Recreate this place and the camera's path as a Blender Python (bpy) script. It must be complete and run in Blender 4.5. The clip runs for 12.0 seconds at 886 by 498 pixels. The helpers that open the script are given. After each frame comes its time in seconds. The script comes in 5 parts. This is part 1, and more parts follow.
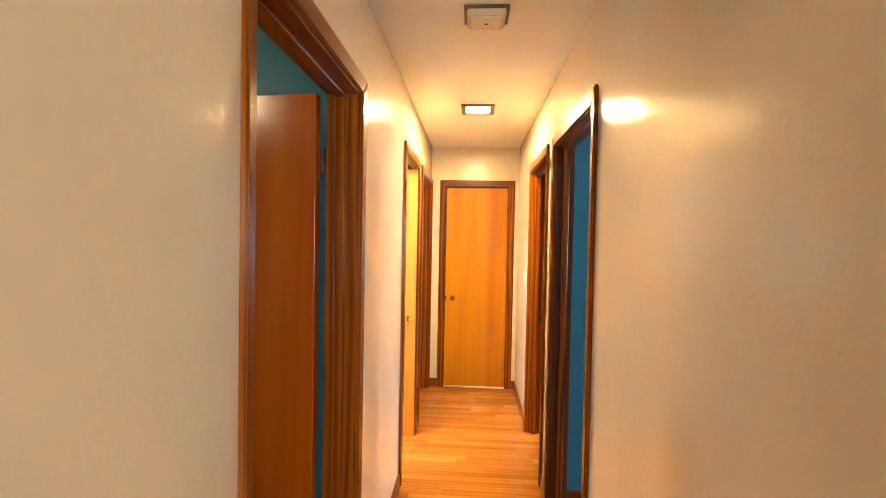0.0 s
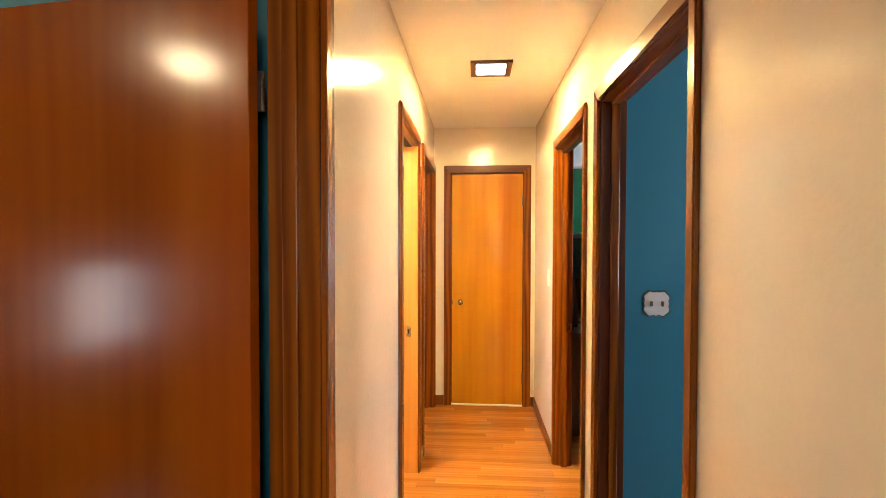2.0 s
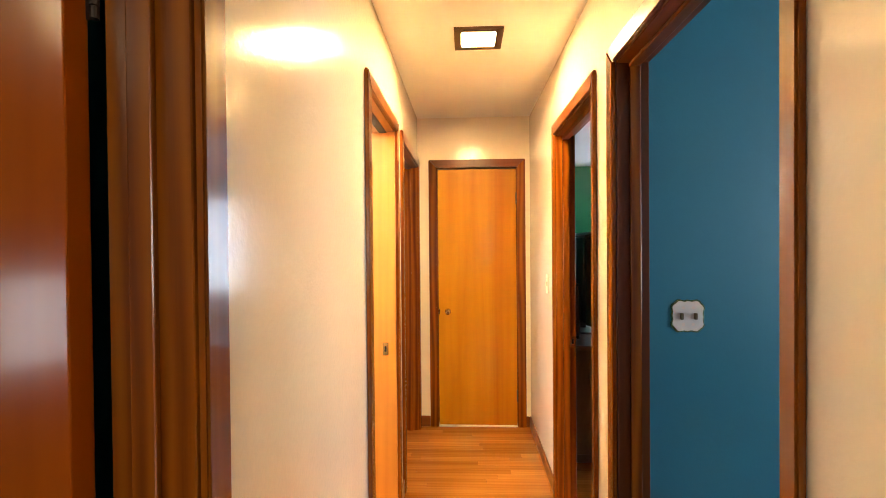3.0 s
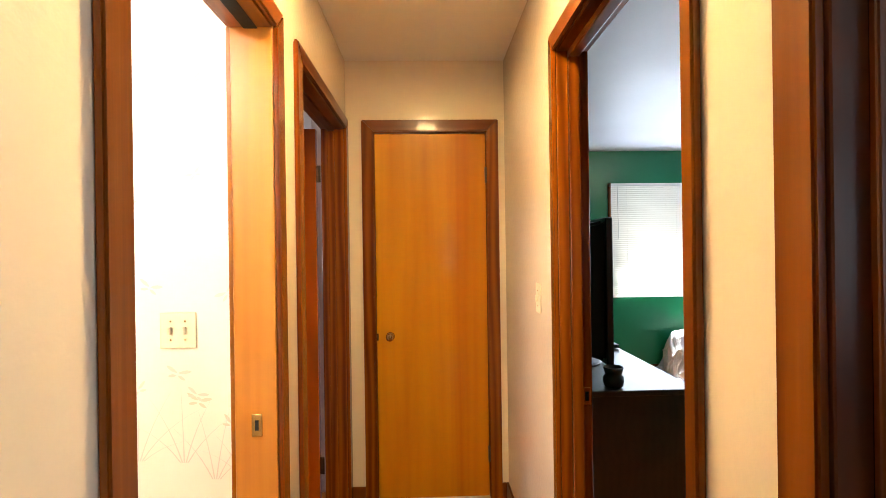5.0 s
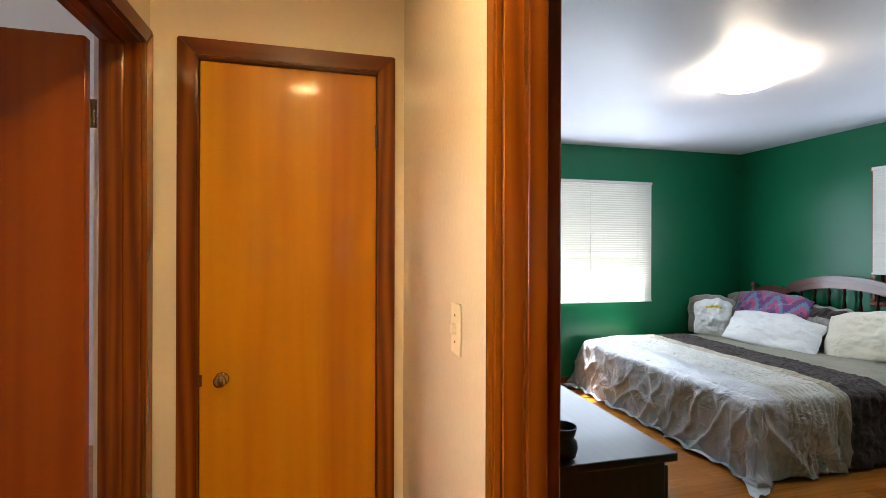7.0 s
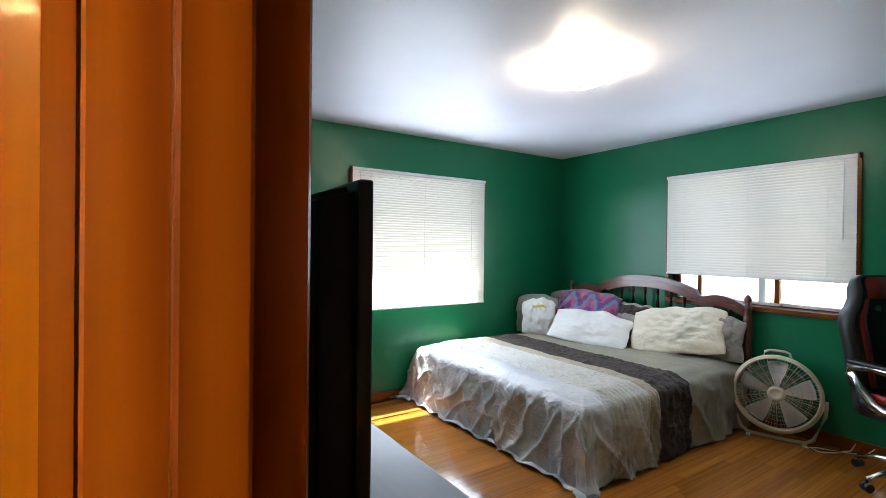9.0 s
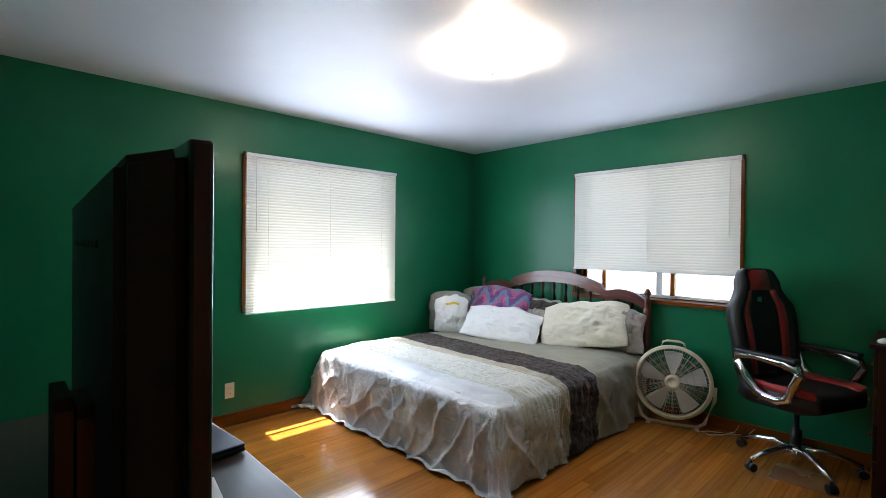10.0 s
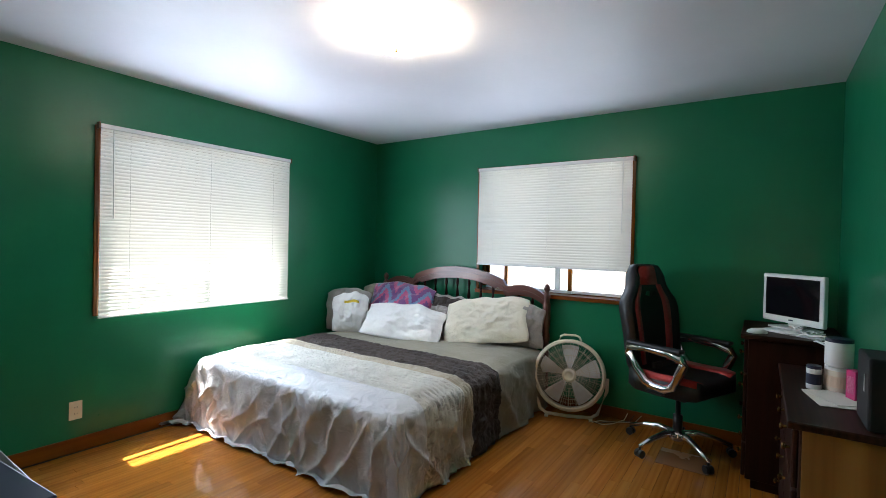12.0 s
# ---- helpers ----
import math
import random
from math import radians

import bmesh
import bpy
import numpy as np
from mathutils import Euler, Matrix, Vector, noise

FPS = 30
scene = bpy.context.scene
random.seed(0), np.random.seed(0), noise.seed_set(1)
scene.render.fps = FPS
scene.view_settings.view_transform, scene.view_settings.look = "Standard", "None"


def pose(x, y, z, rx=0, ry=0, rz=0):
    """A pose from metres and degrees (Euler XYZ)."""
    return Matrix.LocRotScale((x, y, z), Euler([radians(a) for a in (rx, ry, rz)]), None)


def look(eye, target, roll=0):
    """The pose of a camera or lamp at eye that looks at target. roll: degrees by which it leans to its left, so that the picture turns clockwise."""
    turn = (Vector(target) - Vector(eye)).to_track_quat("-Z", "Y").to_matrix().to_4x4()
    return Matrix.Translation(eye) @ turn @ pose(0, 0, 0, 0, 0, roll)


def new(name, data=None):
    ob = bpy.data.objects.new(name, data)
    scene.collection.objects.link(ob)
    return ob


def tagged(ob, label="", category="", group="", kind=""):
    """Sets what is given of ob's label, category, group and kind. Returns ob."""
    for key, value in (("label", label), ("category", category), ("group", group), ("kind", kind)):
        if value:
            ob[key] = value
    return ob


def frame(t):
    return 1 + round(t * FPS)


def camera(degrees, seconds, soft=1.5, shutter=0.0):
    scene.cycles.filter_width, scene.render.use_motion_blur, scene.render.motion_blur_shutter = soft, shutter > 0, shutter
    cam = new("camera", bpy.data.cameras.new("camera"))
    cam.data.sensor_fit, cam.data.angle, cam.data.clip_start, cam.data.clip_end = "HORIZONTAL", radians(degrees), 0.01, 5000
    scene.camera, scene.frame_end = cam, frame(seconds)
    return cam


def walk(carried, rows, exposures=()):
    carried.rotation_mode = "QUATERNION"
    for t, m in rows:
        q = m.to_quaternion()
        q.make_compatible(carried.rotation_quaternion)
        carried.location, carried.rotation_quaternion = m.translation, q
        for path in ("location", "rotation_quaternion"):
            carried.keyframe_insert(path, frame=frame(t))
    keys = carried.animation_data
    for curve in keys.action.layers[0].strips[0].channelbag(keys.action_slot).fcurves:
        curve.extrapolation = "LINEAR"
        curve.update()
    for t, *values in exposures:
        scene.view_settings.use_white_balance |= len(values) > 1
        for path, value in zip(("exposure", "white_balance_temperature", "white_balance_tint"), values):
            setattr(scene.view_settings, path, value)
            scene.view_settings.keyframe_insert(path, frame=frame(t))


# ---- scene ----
cam = camera(87.1, 12.0, soft=0.65)
PATH = [
    (0, (-0.044, -0.287, 1.528), (-0.168, 1.709, 1.478), 1.1),
    (0.5, (-0.069, -0.17, 1.524), (-0.209, 1.824, 1.472), 0.9),
    (1, (-0.103, -0.017, 1.511), (-0.251, 1.977, 1.457), 0.7),
    (1.5, (-0.116, 0.145, 1.488), (-0.259, 2.139, 1.438), 0.4),
    (2, (-0.114, 0.356, 1.47), (-0.247, 2.351, 1.426), 0.1),
    (2.5, (-0.105, 0.562, 1.452), (-0.224, 2.558, 1.42), -0.2),
    (3, (-0.092, 0.772, 1.448), (-0.188, 2.769, 1.426), -0.5),
    (3.2, (-0.097, 0.882, 1.439), (-0.178, 2.881, 1.427), -0.4),
    (5, (-0.021, 1.863, 1.395), (0.045, 3.862, 1.393), -0.8),
    (5.5, (-0.011, 2.11, 1.398), (0.129, 4.105, 1.399), -0.5),
    (6, (0.008, 2.318, 1.392), (0.251, 4.303, 1.394), -0.1),
    (6.5, (0.063, 2.499, 1.379), (0.419, 4.467, 1.383), 0.1),
    (6.7, (0.088, 2.565, 1.374), (0.491, 4.524, 1.376), 0.1),
    (8.5, (0.362, 3.051, 1.395), (1.303, 4.811, 1.394), 0.8),
    (9, (0.433, 3.124, 1.398), (1.535, 4.79, 1.389), 0.6),
    (9.5, (0.499, 3.204, 1.39), (1.768, 4.754, 1.376), 0.6),
    (10, (0.601, 3.266, 1.386), (1.986, 4.708, 1.368), 0.6),
    (10.5, (0.675, 3.317, 1.369), (2.157, 4.66, 1.349), 0.8),
    (11, (0.731, 3.359, 1.357), (2.288, 4.614, 1.336), 0.9),
    (11.5, (0.763, 3.388, 1.356), (2.375, 4.571, 1.331), 1.1),
    (12, (0.764, 3.394, 1.365), (2.416, 4.521, 1.34), 1.3),
]
walk(cam, [(t, look(eye, target, roll)) for t, eye, target, roll in PATH], [(0, 4.1), (1, 4.0), (2, 3.9), (3, 3.82), (5, 3.2), (6.5, 2.85), (8.5, 3.02), (12, 2.95)])

# ---- world, sun and large lights ----
world = bpy.data.worlds.new("world")
scene.world = world
world.use_nodes = True
wn = world.node_tree.nodes
sky = wn.new("ShaderNodeTexSky")
sky.sky_type = "NISHITA"
sky.sun_disc = False
sky.sun_elevation = radians(68.5)
sky.sun_rotation = radians(0)
world.node_tree.links.new(sky.outputs[0], wn["Background"].inputs[0])
wn["Background"].inputs[1].default_value = 0.055

sun = new("sun", bpy.data.lights.new("sun", "SUN"))
sun.data.energy = 5.0
sun.data.angle = radians(0.5)
sun.data.color = (1.0, 0.96, 0.9)
sun.matrix_world = look((0.7, 9.5, 24.4), (0, 0, 0))


def window_light(name, centre, target, w, h, watts, colour):
    """Sky light in the opening of a window."""
    lamp = new(name, bpy.data.lights.new(name, "AREA"))
    lamp.data.shape, lamp.data.size, lamp.data.size_y = "RECTANGLE", w, h
    lamp.data.energy, lamp.data.color = watts, colour
    lamp.matrix_world = look(centre, target)
    return lamp


SKY = (0.69, 0.82, 1.0)
BX_, BY_ = 4.615, 6.93
window_light("sky_light_north", (2.69, BY_ - 0.105, 1.45), (2.69, 0, 1.45), 1.42, 1.2, 5.2, SKY)
window_light("sky_light_east", (BX_ - 0.075, 4.92, 1.62), (0, 4.92, 1.62), 1.34, 0.9, 1.6, SKY)
window_light("sky_light_blue_room", (3.6, 0.4, 1.5), (0, 0.4, 1.3), 1.4, 1.2, 4, SKY)
window_light("sky_light_left_room", (-3.5, -0.55, 0.95), (0, 0.3, 1.2), 0.5, 0.6, 0.27, SKY)
# warm fill added in the unseen living room, to brighten the near hall walls
window_light("fill_light_living_room", (1.2, -4.1, 1.5), (0.6, 0, 1.3), 1.6, 1.3, 7.5, (1.0, 0.88, 0.72))
window_light("sky_light_back_room", (-3.5, 5.0, 1.5), (0, 5.0, 1.3), 1.2, 1.1, 2.5, SKY)

# ---- materials ----


def ramp(nt, fac, stops):
    r = nt.nodes.new("ShaderNodeValToRGB")
    e = r.color_ramp.elements
    while len(e) < len(stops):
        e.new(0.5)
    for k, (p, c) in enumerate(stops):
        e[k].position, e[k].color = p, (*c, 1)
    nt.links.new(fac, r.inputs[0])
    return r.outputs[0]


def coords(nt, scale, spin=True):
    """Object coordinates, shifted by chance from object to object, and stretched."""
    tc = nt.nodes.new("ShaderNodeTexCoord")
    mp = nt.nodes.new("ShaderNodeMapping")
    mp.inputs["Scale"].default_value = scale
    nt.links.new(tc.outputs["Object"], mp.inputs[0])
    if spin:
        oi = nt.nodes.new("ShaderNodeObjectInfo")
        mu = nt.nodes.new("ShaderNodeMath")
        mu.operation, mu.inputs[1].default_value = "MULTIPLY", 37.0
        nt.links.new(oi.outputs["Random"], mu.inputs[0])
        nt.links.new(mu.outputs[0], mp.inputs["Location"])
    return mp.outputs[0]


def noise_tex(nt, vec, scale, detail=4.0, rough=0.55, distort=0.0):
    n = nt.nodes.new("ShaderNodeTexNoise")
    n.inputs["Scale"].default_value, n.inputs["Detail"].default_value = scale, detail
    n.inputs["Roughness"].default_value, n.inputs["Distortion"].default_value = rough, distort
    nt.links.new(vec, n.inputs["Vector"])
    return n.outputs["Fac"]


def mixed(nt, fac, a, b, mode="MIX"):
    m = nt.nodes.new("ShaderNodeMix")
    m.data_type, m.blend_type = "RGBA", mode
    for sock, v in ((m.inputs["Factor"], fac), (m.inputs["A"], a), (m.inputs["B"], b)):
        if isinstance(v, (int, float)):
            sock.default_value = v
        elif isinstance(v, tuple):
            sock.default_value = (*v, 1)
        else:
            nt.links.new(v, sock)
    return m.outputs["Result"]


def bumped(nt, bsdf, height, strength, dist=0.002):
    b = nt.nodes.new("ShaderNodeBump")
    b.inputs["Strength"].default_value, b.inputs["Distance"].default_value = strength, dist
    nt.links.new(height, b.inputs["Height"])
    nt.links.new(b.outputs[0], bsdf.inputs["Normal"])


def blank(name, rough=0.5, metal=0.0, coat=0.0):
    m = bpy.data.materials.new(name)
    m.use_nodes = True
    b = m.node_tree.nodes["Principled BSDF"]
    b.inputs["Roughness"].default_value, b.inputs["Metallic"].default_value = rough, metal
    b.inputs["Coat Weight"].default_value, b.inputs["Coat Roughness"].default_value = coat, 0.08
    return m, m.node_tree, b


def paint(name, c, rough=0.3, peel=0.25, peel_scale=90, var=0.06, metal=0.0, coat=0.0, grime=0.0):
    """Painted or plain surface: broad tone, fine mottling, orange-peel relief."""
    m, nt, b = blank(name, rough, metal, coat)
    v = coords(nt, (1, 1, 1), False)
    broad = noise_tex(nt, v, 1.7, 5)
    fine = noise_tex(nt, v, 35, 3)
    lo, hi = tuple(x * (1 - var) for x in c), tuple(min(1, x * (1 + var)) for x in c)
    col = ramp(nt, broad, [(0.3, lo), (0.7, hi)])
    col = mixed(nt, 0.12, col, ramp(nt, fine, [(0.35, lo), (0.65, hi)]))
    if grime:
        spots = ramp(nt, noise_tex(nt, v, 6, 8, 0.7), [(0.62, (0, 0, 0)), (0.8, (grime, grime, grime))])
        col = mixed(nt, spots, col, tuple(x * 0.55 for x in c))
    nt.links.new(col, b.inputs["Base Color"])
    rr = nt.nodes.new("ShaderNodeMapRange")
    rr.inputs["To Min"].default_value, rr.inputs["To Max"].default_value = rough * 0.8, min(1, rough * 1.25)
    nt.links.new(broad, rr.inputs["Value"])
    nt.links.new(rr.outputs[0], b.inputs["Roughness"])
    if peel:
        bumped(nt, b, noise_tex(nt, v, peel_scale, 2), peel)
    return m


def wood(name, dark, mid, light, axis="z", size=1.0, rough=0.3, coat=0.5, streak=0.5, tone=0.0, cathedral=0.4, islands=False, spec=0.5):
    """Varnished wood with grain along one axis: fine fibres, broad figure and tone from board to board."""
    m, nt, b = blank(name, rough, 0, coat)
    b.inputs["Specular IOR Level"].default_value = spec
    long = {"x": 0, "y": 1, "z": 2}[axis]

    def sc(a, l):
        s = [a, a, a]
        s[long] = l
        return tuple(s)
    v1 = coords(nt, sc(60 / size, 1.6 / size))
    v2 = coords(nt, sc(7 / size, 0.35 / size))
    fibre = noise_tex(nt, v1, 1.0, 5, 0.65)
    broad = noise_tex(nt, v2, 1.0, 4, 0.5, 0.6)
    wv = nt.nodes.new("ShaderNodeTexWave")
    wv.wave_type, wv.bands_direction = "BANDS", "X" if axis != "x" else "Y"
    wv.inputs["Scale"].default_value, wv.inputs["Distortion"].default_value = 1.2, 7.0
    wv.inputs["Detail"].default_value, wv.inputs["Detail Scale"].default_value = 2.0, 0.8
    nt.links.new(coords(nt, sc(9 / size, 0.9 / size)), wv.inputs["Vector"])
    col = ramp(nt, broad, [(0.28, dark), (0.5, mid), (0.72, light)])
    col = mixed(nt, streak, col, ramp(nt, fibre, [(0.3, dark), (0.55, mid), (0.75, light)]))
    col = mixed(nt, cathedral, col, ramp(nt, wv.outputs["Fac"], [(0.0, dark), (0.35, mid), (1.0, light)]))
    if tone:
        oi = nt.nodes.new("ShaderNodeNewGeometry" if islands else "ShaderNodeObjectInfo")
        t = ramp(nt, oi.outputs["Random Per Island" if islands else "Random"], [(0.0, (1 - tone, 1 - tone, 1 - tone)), (1.0, (1, 1, 1))])
        col = mixed(nt, 1.0, col, t, "MULTIPLY")
    nt.links.new(col, b.inputs["Base Color"])
    bumped(nt, b, fibre, 0.12, 0.001)
    return m


def glow(name, c, strength):
    m, nt, b = blank(name, 0.4)
    b.inputs["Base Color"].default_value = (0.9, 0.9, 0.88, 1)
    b.inputs["Emission Color"].default_value = (*c, 1)
    b.inputs["Emission Strength"].default_value = strength
    return m


def cloth(name, c, c2, rough=0.85, scale=300, sheen=0.3, broad=3.0, bump=0.3):
    m, nt, b = blank(name, rough)
    v = coords(nt, (1, 1, 1), False)
    w = noise_tex(nt, v, scale, 2)
    col = mixed(nt, 0.5, ramp(nt, noise_tex(nt, v, broad, 5), [(0.3, c), (0.7, c2)]), ramp(nt, w, [(0.3, c), (0.7, c2)]))
    nt.links.new(col, b.inputs["Base Color"])
    b.inputs["Sheen Weight"].default_value = sheen
    weave = nt.nodes.new("ShaderNodeMath")
    weave.operation, weave.inputs[1].default_value = "MULTIPLY_ADD", 0.02
    nt.links.new(w, weave.inputs[0])
    nt.links.new(noise_tex(nt, v, 9, 6, 0.55, 1.6), weave.inputs[2])
    bumped(nt, b, weave.outputs[0], bump * 1.6, 0.03)
    return m


def blind_material(name):
    """White enamelled slat that lets some daylight through."""
    m, nt, b = blank(name, 0.35)
    b.inputs["Base Color"].default_value = (0.86, 0.85, 0.82, 1)
    tr = nt.nodes.new("ShaderNodeBsdfTranslucent")
    tr.inputs[0].default_value = (0.9, 0.88, 0.84, 1)
    mx = nt.nodes.new("ShaderNodeMixShader")
    mx.inputs[0].default_value = 0.24
    nt.links.new(b.outputs[0], mx.inputs[1])
    nt.links.new(tr.outputs[0], mx.inputs[2])
    nt.links.new(mx.outputs[0], nt.nodes["Material Output"].inputs[0])
    return m


def glass_material(name):
    m, nt, b = blank(name, 0.02)
    b.inputs["Base Color"].default_value = (0.95, 0.97, 0.96, 1)
    b.inputs["Transmission Weight"].default_value = 1.0
    b.inputs["IOR"].default_value = 1.45
    return m


CREAM = paint("cream_gloss_paint", (0.78, 0.69, 0.55), 0.15, 0.30, 68, 0.05)
CEIL = paint("white_ceiling_paint", (0.78, 0.75, 0.71), 0.5, 0.2, 60, 0.04)
BCEIL = paint("bedroom_ceiling_paint", (0.75, 0.73, 0.80), 0.45, 0.2, 60, 0.04)
BLUE = paint("teal_blue_paint", (0.02, 0.16, 0.23), 0.4, 0.2, 70, 0.07)
GREEN = paint("deep_green_paint", (0.006, 0.15, 0.068), 0.30, 0.3, 70, 0.08)
GREEN.node_tree.nodes["Principled BSDF"].inputs["Specular IOR Level"].default_value = 0.32
PINK = paint("pale_pink_paint", (0.66, 0.58, 0.55), 0.4, 0.2, 70, 0.05)
PAPER = paint("cream_wallpaper", (0.80, 0.73, 0.62), 0.6, 0.1, 120, 0.04)
PLASTER = paint("plain_plaster", (0.62, 0.6, 0.56), 0.6, 0.2, 60, 0.05)
TRIM = wood("stained_fir_trim", (0.075, 0.013, 0.001), (0.175, 0.042, 0.002), (0.33, 0.100, 0.006), "z", 1.3, 0.24, 0.2, 0.4, 0.1, 0.42, spec=0.3)
TRIM_X = wood("stained_fir_trim_x", (0.088, 0.016, 0.001), (0.175, 0.042, 0.002), (0.285, 0.084, 0.005), "x", 1.3, 0.3, 0.12, 0.3, 0.1, 0.2, spec=0.28)
TRIM_Y = wood("stained_fir_trim_y", (0.088, 0.016, 0.001), (0.175, 0.042, 0.002), (0.285, 0.084, 0.005), "y", 1.3, 0.3, 0.12, 0.3, 0.1, 0.2, spec=0.28)
# for the blue room's far jamb only, darker than TRIM
TRIM_DARK = wood("darker_jamb_trim", (0.042, 0.010, 0.002), (0.080, 0.019, 0.003), (0.13, 0.034, 0.005), "z", 1.3, 0.3, 0.12, 0.3, 0.1, 0.2, spec=0.28)
DOOR = wood("birch_veneer_door", (0.42, 0.122, 0.002), (0.55, 0.222, 0.004), (0.64, 0.300, 0.008), "z", 2.0, 0.36, 0.10, 0.06, 0.05, 0.08, spec=0.2)
DARKDOOR = wood("red_veneer_door", (0.19, 0.032, 0.001), (0.28, 0.056, 0.002), (0.37, 0.090, 0.004), "z", 2.0, 0.20, 0.10, 0.07, 0.05, 0.08, spec=0.25)
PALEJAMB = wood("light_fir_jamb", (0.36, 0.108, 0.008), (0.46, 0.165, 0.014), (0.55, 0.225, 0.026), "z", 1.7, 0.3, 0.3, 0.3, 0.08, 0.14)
OAK = wood("oak_strip_floor", (0.31, 0.094, 0.012), (0.43, 0.155, 0.022), (0.56, 0.232, 0.042), "x", 1.1, 0.14, 0.5, 0.35, 0.28, 0.2)
OAK_FIELD = wood("oak_strip_floor_field", (0.31, 0.094, 0.012), (0.43, 0.155, 0.022), (0.56, 0.232, 0.042), "x", 1.1, 0.14, 0.5, 0.35, 0.28, 0.2, True)
CHERRY = wood("dark_cherry", (0.075, 0.022, 0.015), (0.14, 0.042, 0.030), (0.21, 0.07, 0.048), "y", 0.8, 0.28, 0.4, 0.5, 0.1, 0.3)
WALNUT = wood("dark_walnut", (0.008, 0.002, 0.001), (0.019, 0.005, 0.002), (0.034, 0.010, 0.005), "z", 0.8, 0.5, 0.05, 0.5, 0.1, 0.3, spec=0.12)
ESPRESSO = wood("espresso_top", (0.020, 0.013, 0.011), (0.034, 0.021, 0.017), (0.05, 0.031, 0.025), "y", 1.2, 0.36, 0.1, 0.4, 0.1, 0.2)
RAWOAK = wood("bare_oak_panel", (0.19, 0.085, 0.02), (0.31, 0.15, 0.04), (0.42, 0.225, 0.07), "z", 1.4, 0.5, 0.05, 0.4, 0.1, 0.5, spec=0.25)
BLIND = blind_material("blind_slat_white")
GLASS = glass_material("window_glass")
BRASS = paint("aged_brass", (0.42, 0.28, 0.10), 0.25, 0.1, 90, 0.15, 1.0)
STEEL = paint("dark_worn_steel", (0.10, 0.08, 0.065), 0.45, 0.1, 90, 0.2, 1.0)
CHROME = paint("chrome", (0.78, 0.78, 0.8), 0.12, 0.0, 90, 0.03, 1.0)
BRONZE = paint("bronze_metal", (0.16, 0.10, 0.05), 0.4, 0.1, 90, 0.15, 0.6)
BLACK = paint("black_plastic", (0.012, 0.012, 0.013), 0.32, 0.1, 200, 0.15)
MATTE = paint("matte_black_casing", (0.006, 0.006, 0.007), 0.8, 0.2, 300, 0.2)
SCREEN = paint("dark_screen", (0.006, 0.006, 0.008), 0.08, 0.0, 90, 0.02)
IVORY = paint("ivory_plastic", (0.72, 0.64, 0.45), 0.35, 0.05, 90, 0.05)
WHITE = paint("white_plastic", (0.80, 0.80, 0.80), 0.35, 0.05, 90, 0.04)
BEIGE = paint("beige_plastic", (0.66, 0.59, 0.46), 0.4, 0.08, 90, 0.08, grime=0.3)
PORCELAIN = paint("porcelain", (0.72, 0.62, 0.56), 0.15, 0.0, 90, 0.05)
HALL_GLOW = glow("hall_lamp_glow", (1.0, 0.68, 0.28), 54.0)
BATH_GLOW = glow("bath_lamp_glow", (1.0, 0.92, 0.79), 27.0)
LEFT_GLOW = glow("left_room_lamp_glow", (1.0, 0.75, 0.42), 8.0)
BED_GLOW = glow("bedroom_lamp_glow", (1.0, 0.88, 0.66), 2.6)
BULB_GLOW = glow("bulb_glow", (1.0, 0.86, 0.64), 44.0)
SILVERCLOTH = cloth("silver_grey_satin", (0.48, 0.49, 0.54), (0.60, 0.61, 0.66), 0.36, 400, 0.3, 4, 0.35)
PLEAT = cloth("pleated_silver", (0.47, 0.46, 0.43), (0.62, 0.61, 0.57), 0.6, 300, 0.12, 14, 0.9)
TAN = cloth("pleated_tan", (0.36, 0.31, 0.23), (0.46, 0.40, 0.31), 0.7, 300, 0.1, 14, 0.9)
BROWNCLOTH = cloth("dark_brown_ruched", (0.034, 0.021, 0.017), (0.060, 0.040, 0.033), 0.8, 300, 0.04, 14, 1.0)
OLIVECLOTH = cloth("olive_grey_cotton", (0.22, 0.20, 0.15), (0.31, 0.28, 0.215), 0.8, 300, 0.08, 4, 0.25)
WHITECLOTH = cloth("white_cotton", (0.78, 0.76, 0.75), (0.86, 0.85, 0.84), 0.85, 300, 0.3, 5, 0.25)
CREAMCLOTH = cloth("cream_cotton", (0.72, 0.65, 0.51), (0.82, 0.76, 0.64), 0.85, 300, 0.3, 6, 0.3)
GREYCLOTH = cloth("grey_beige_sham", (0.27, 0.24, 0.22), (0.40, 0.36, 0.33), 0.85, 120, 0.3, 14, 0.3)
PURPLE = cloth("purple_fleece", (0.13, 0.045, 0.16), (0.19, 0.07, 0.22), 0.9, 250, 0.5, 6, 0.3)
ROSE = cloth("rose_fleece", (0.42, 0.07, 0.17), (0.5, 0.1, 0.22), 0.9, 250, 0.5, 6, 0.3)
SKYCLOTH = cloth("dusty_blue_fleece", (0.12, 0.20, 0.34), (0.18, 0.27, 0.42), 0.9, 250, 0.5, 6, 0.3)
LEATHER = paint("black_leatherette", (0.007, 0.007, 0.009), 0.42, 0.4, 160, 0.2)
REDCLOTH = cloth("red_leatherette", (0.33, 0.012, 0.012), (0.42, 0.02, 0.02), 0.45, 200, 0.1, 6, 0.3)
LOWCHEST = wood("dark_red_dresser", (0.010, 0.0035, 0.0025), (0.022, 0.007, 0.005), (0.04, 0.013, 0.008), "x", 0.8, 0.45, 0.06, 0.5, 0.1, 0.3, spec=0.14)
GROUND = paint("pale_gravel", (0.34, 0.34, 0.31), 0.9, 0.3, 30, 0.15)
SIDING = paint("pale_siding", (0.62, 0.62, 0.6), 0.7, 0.2, 40, 0.06)
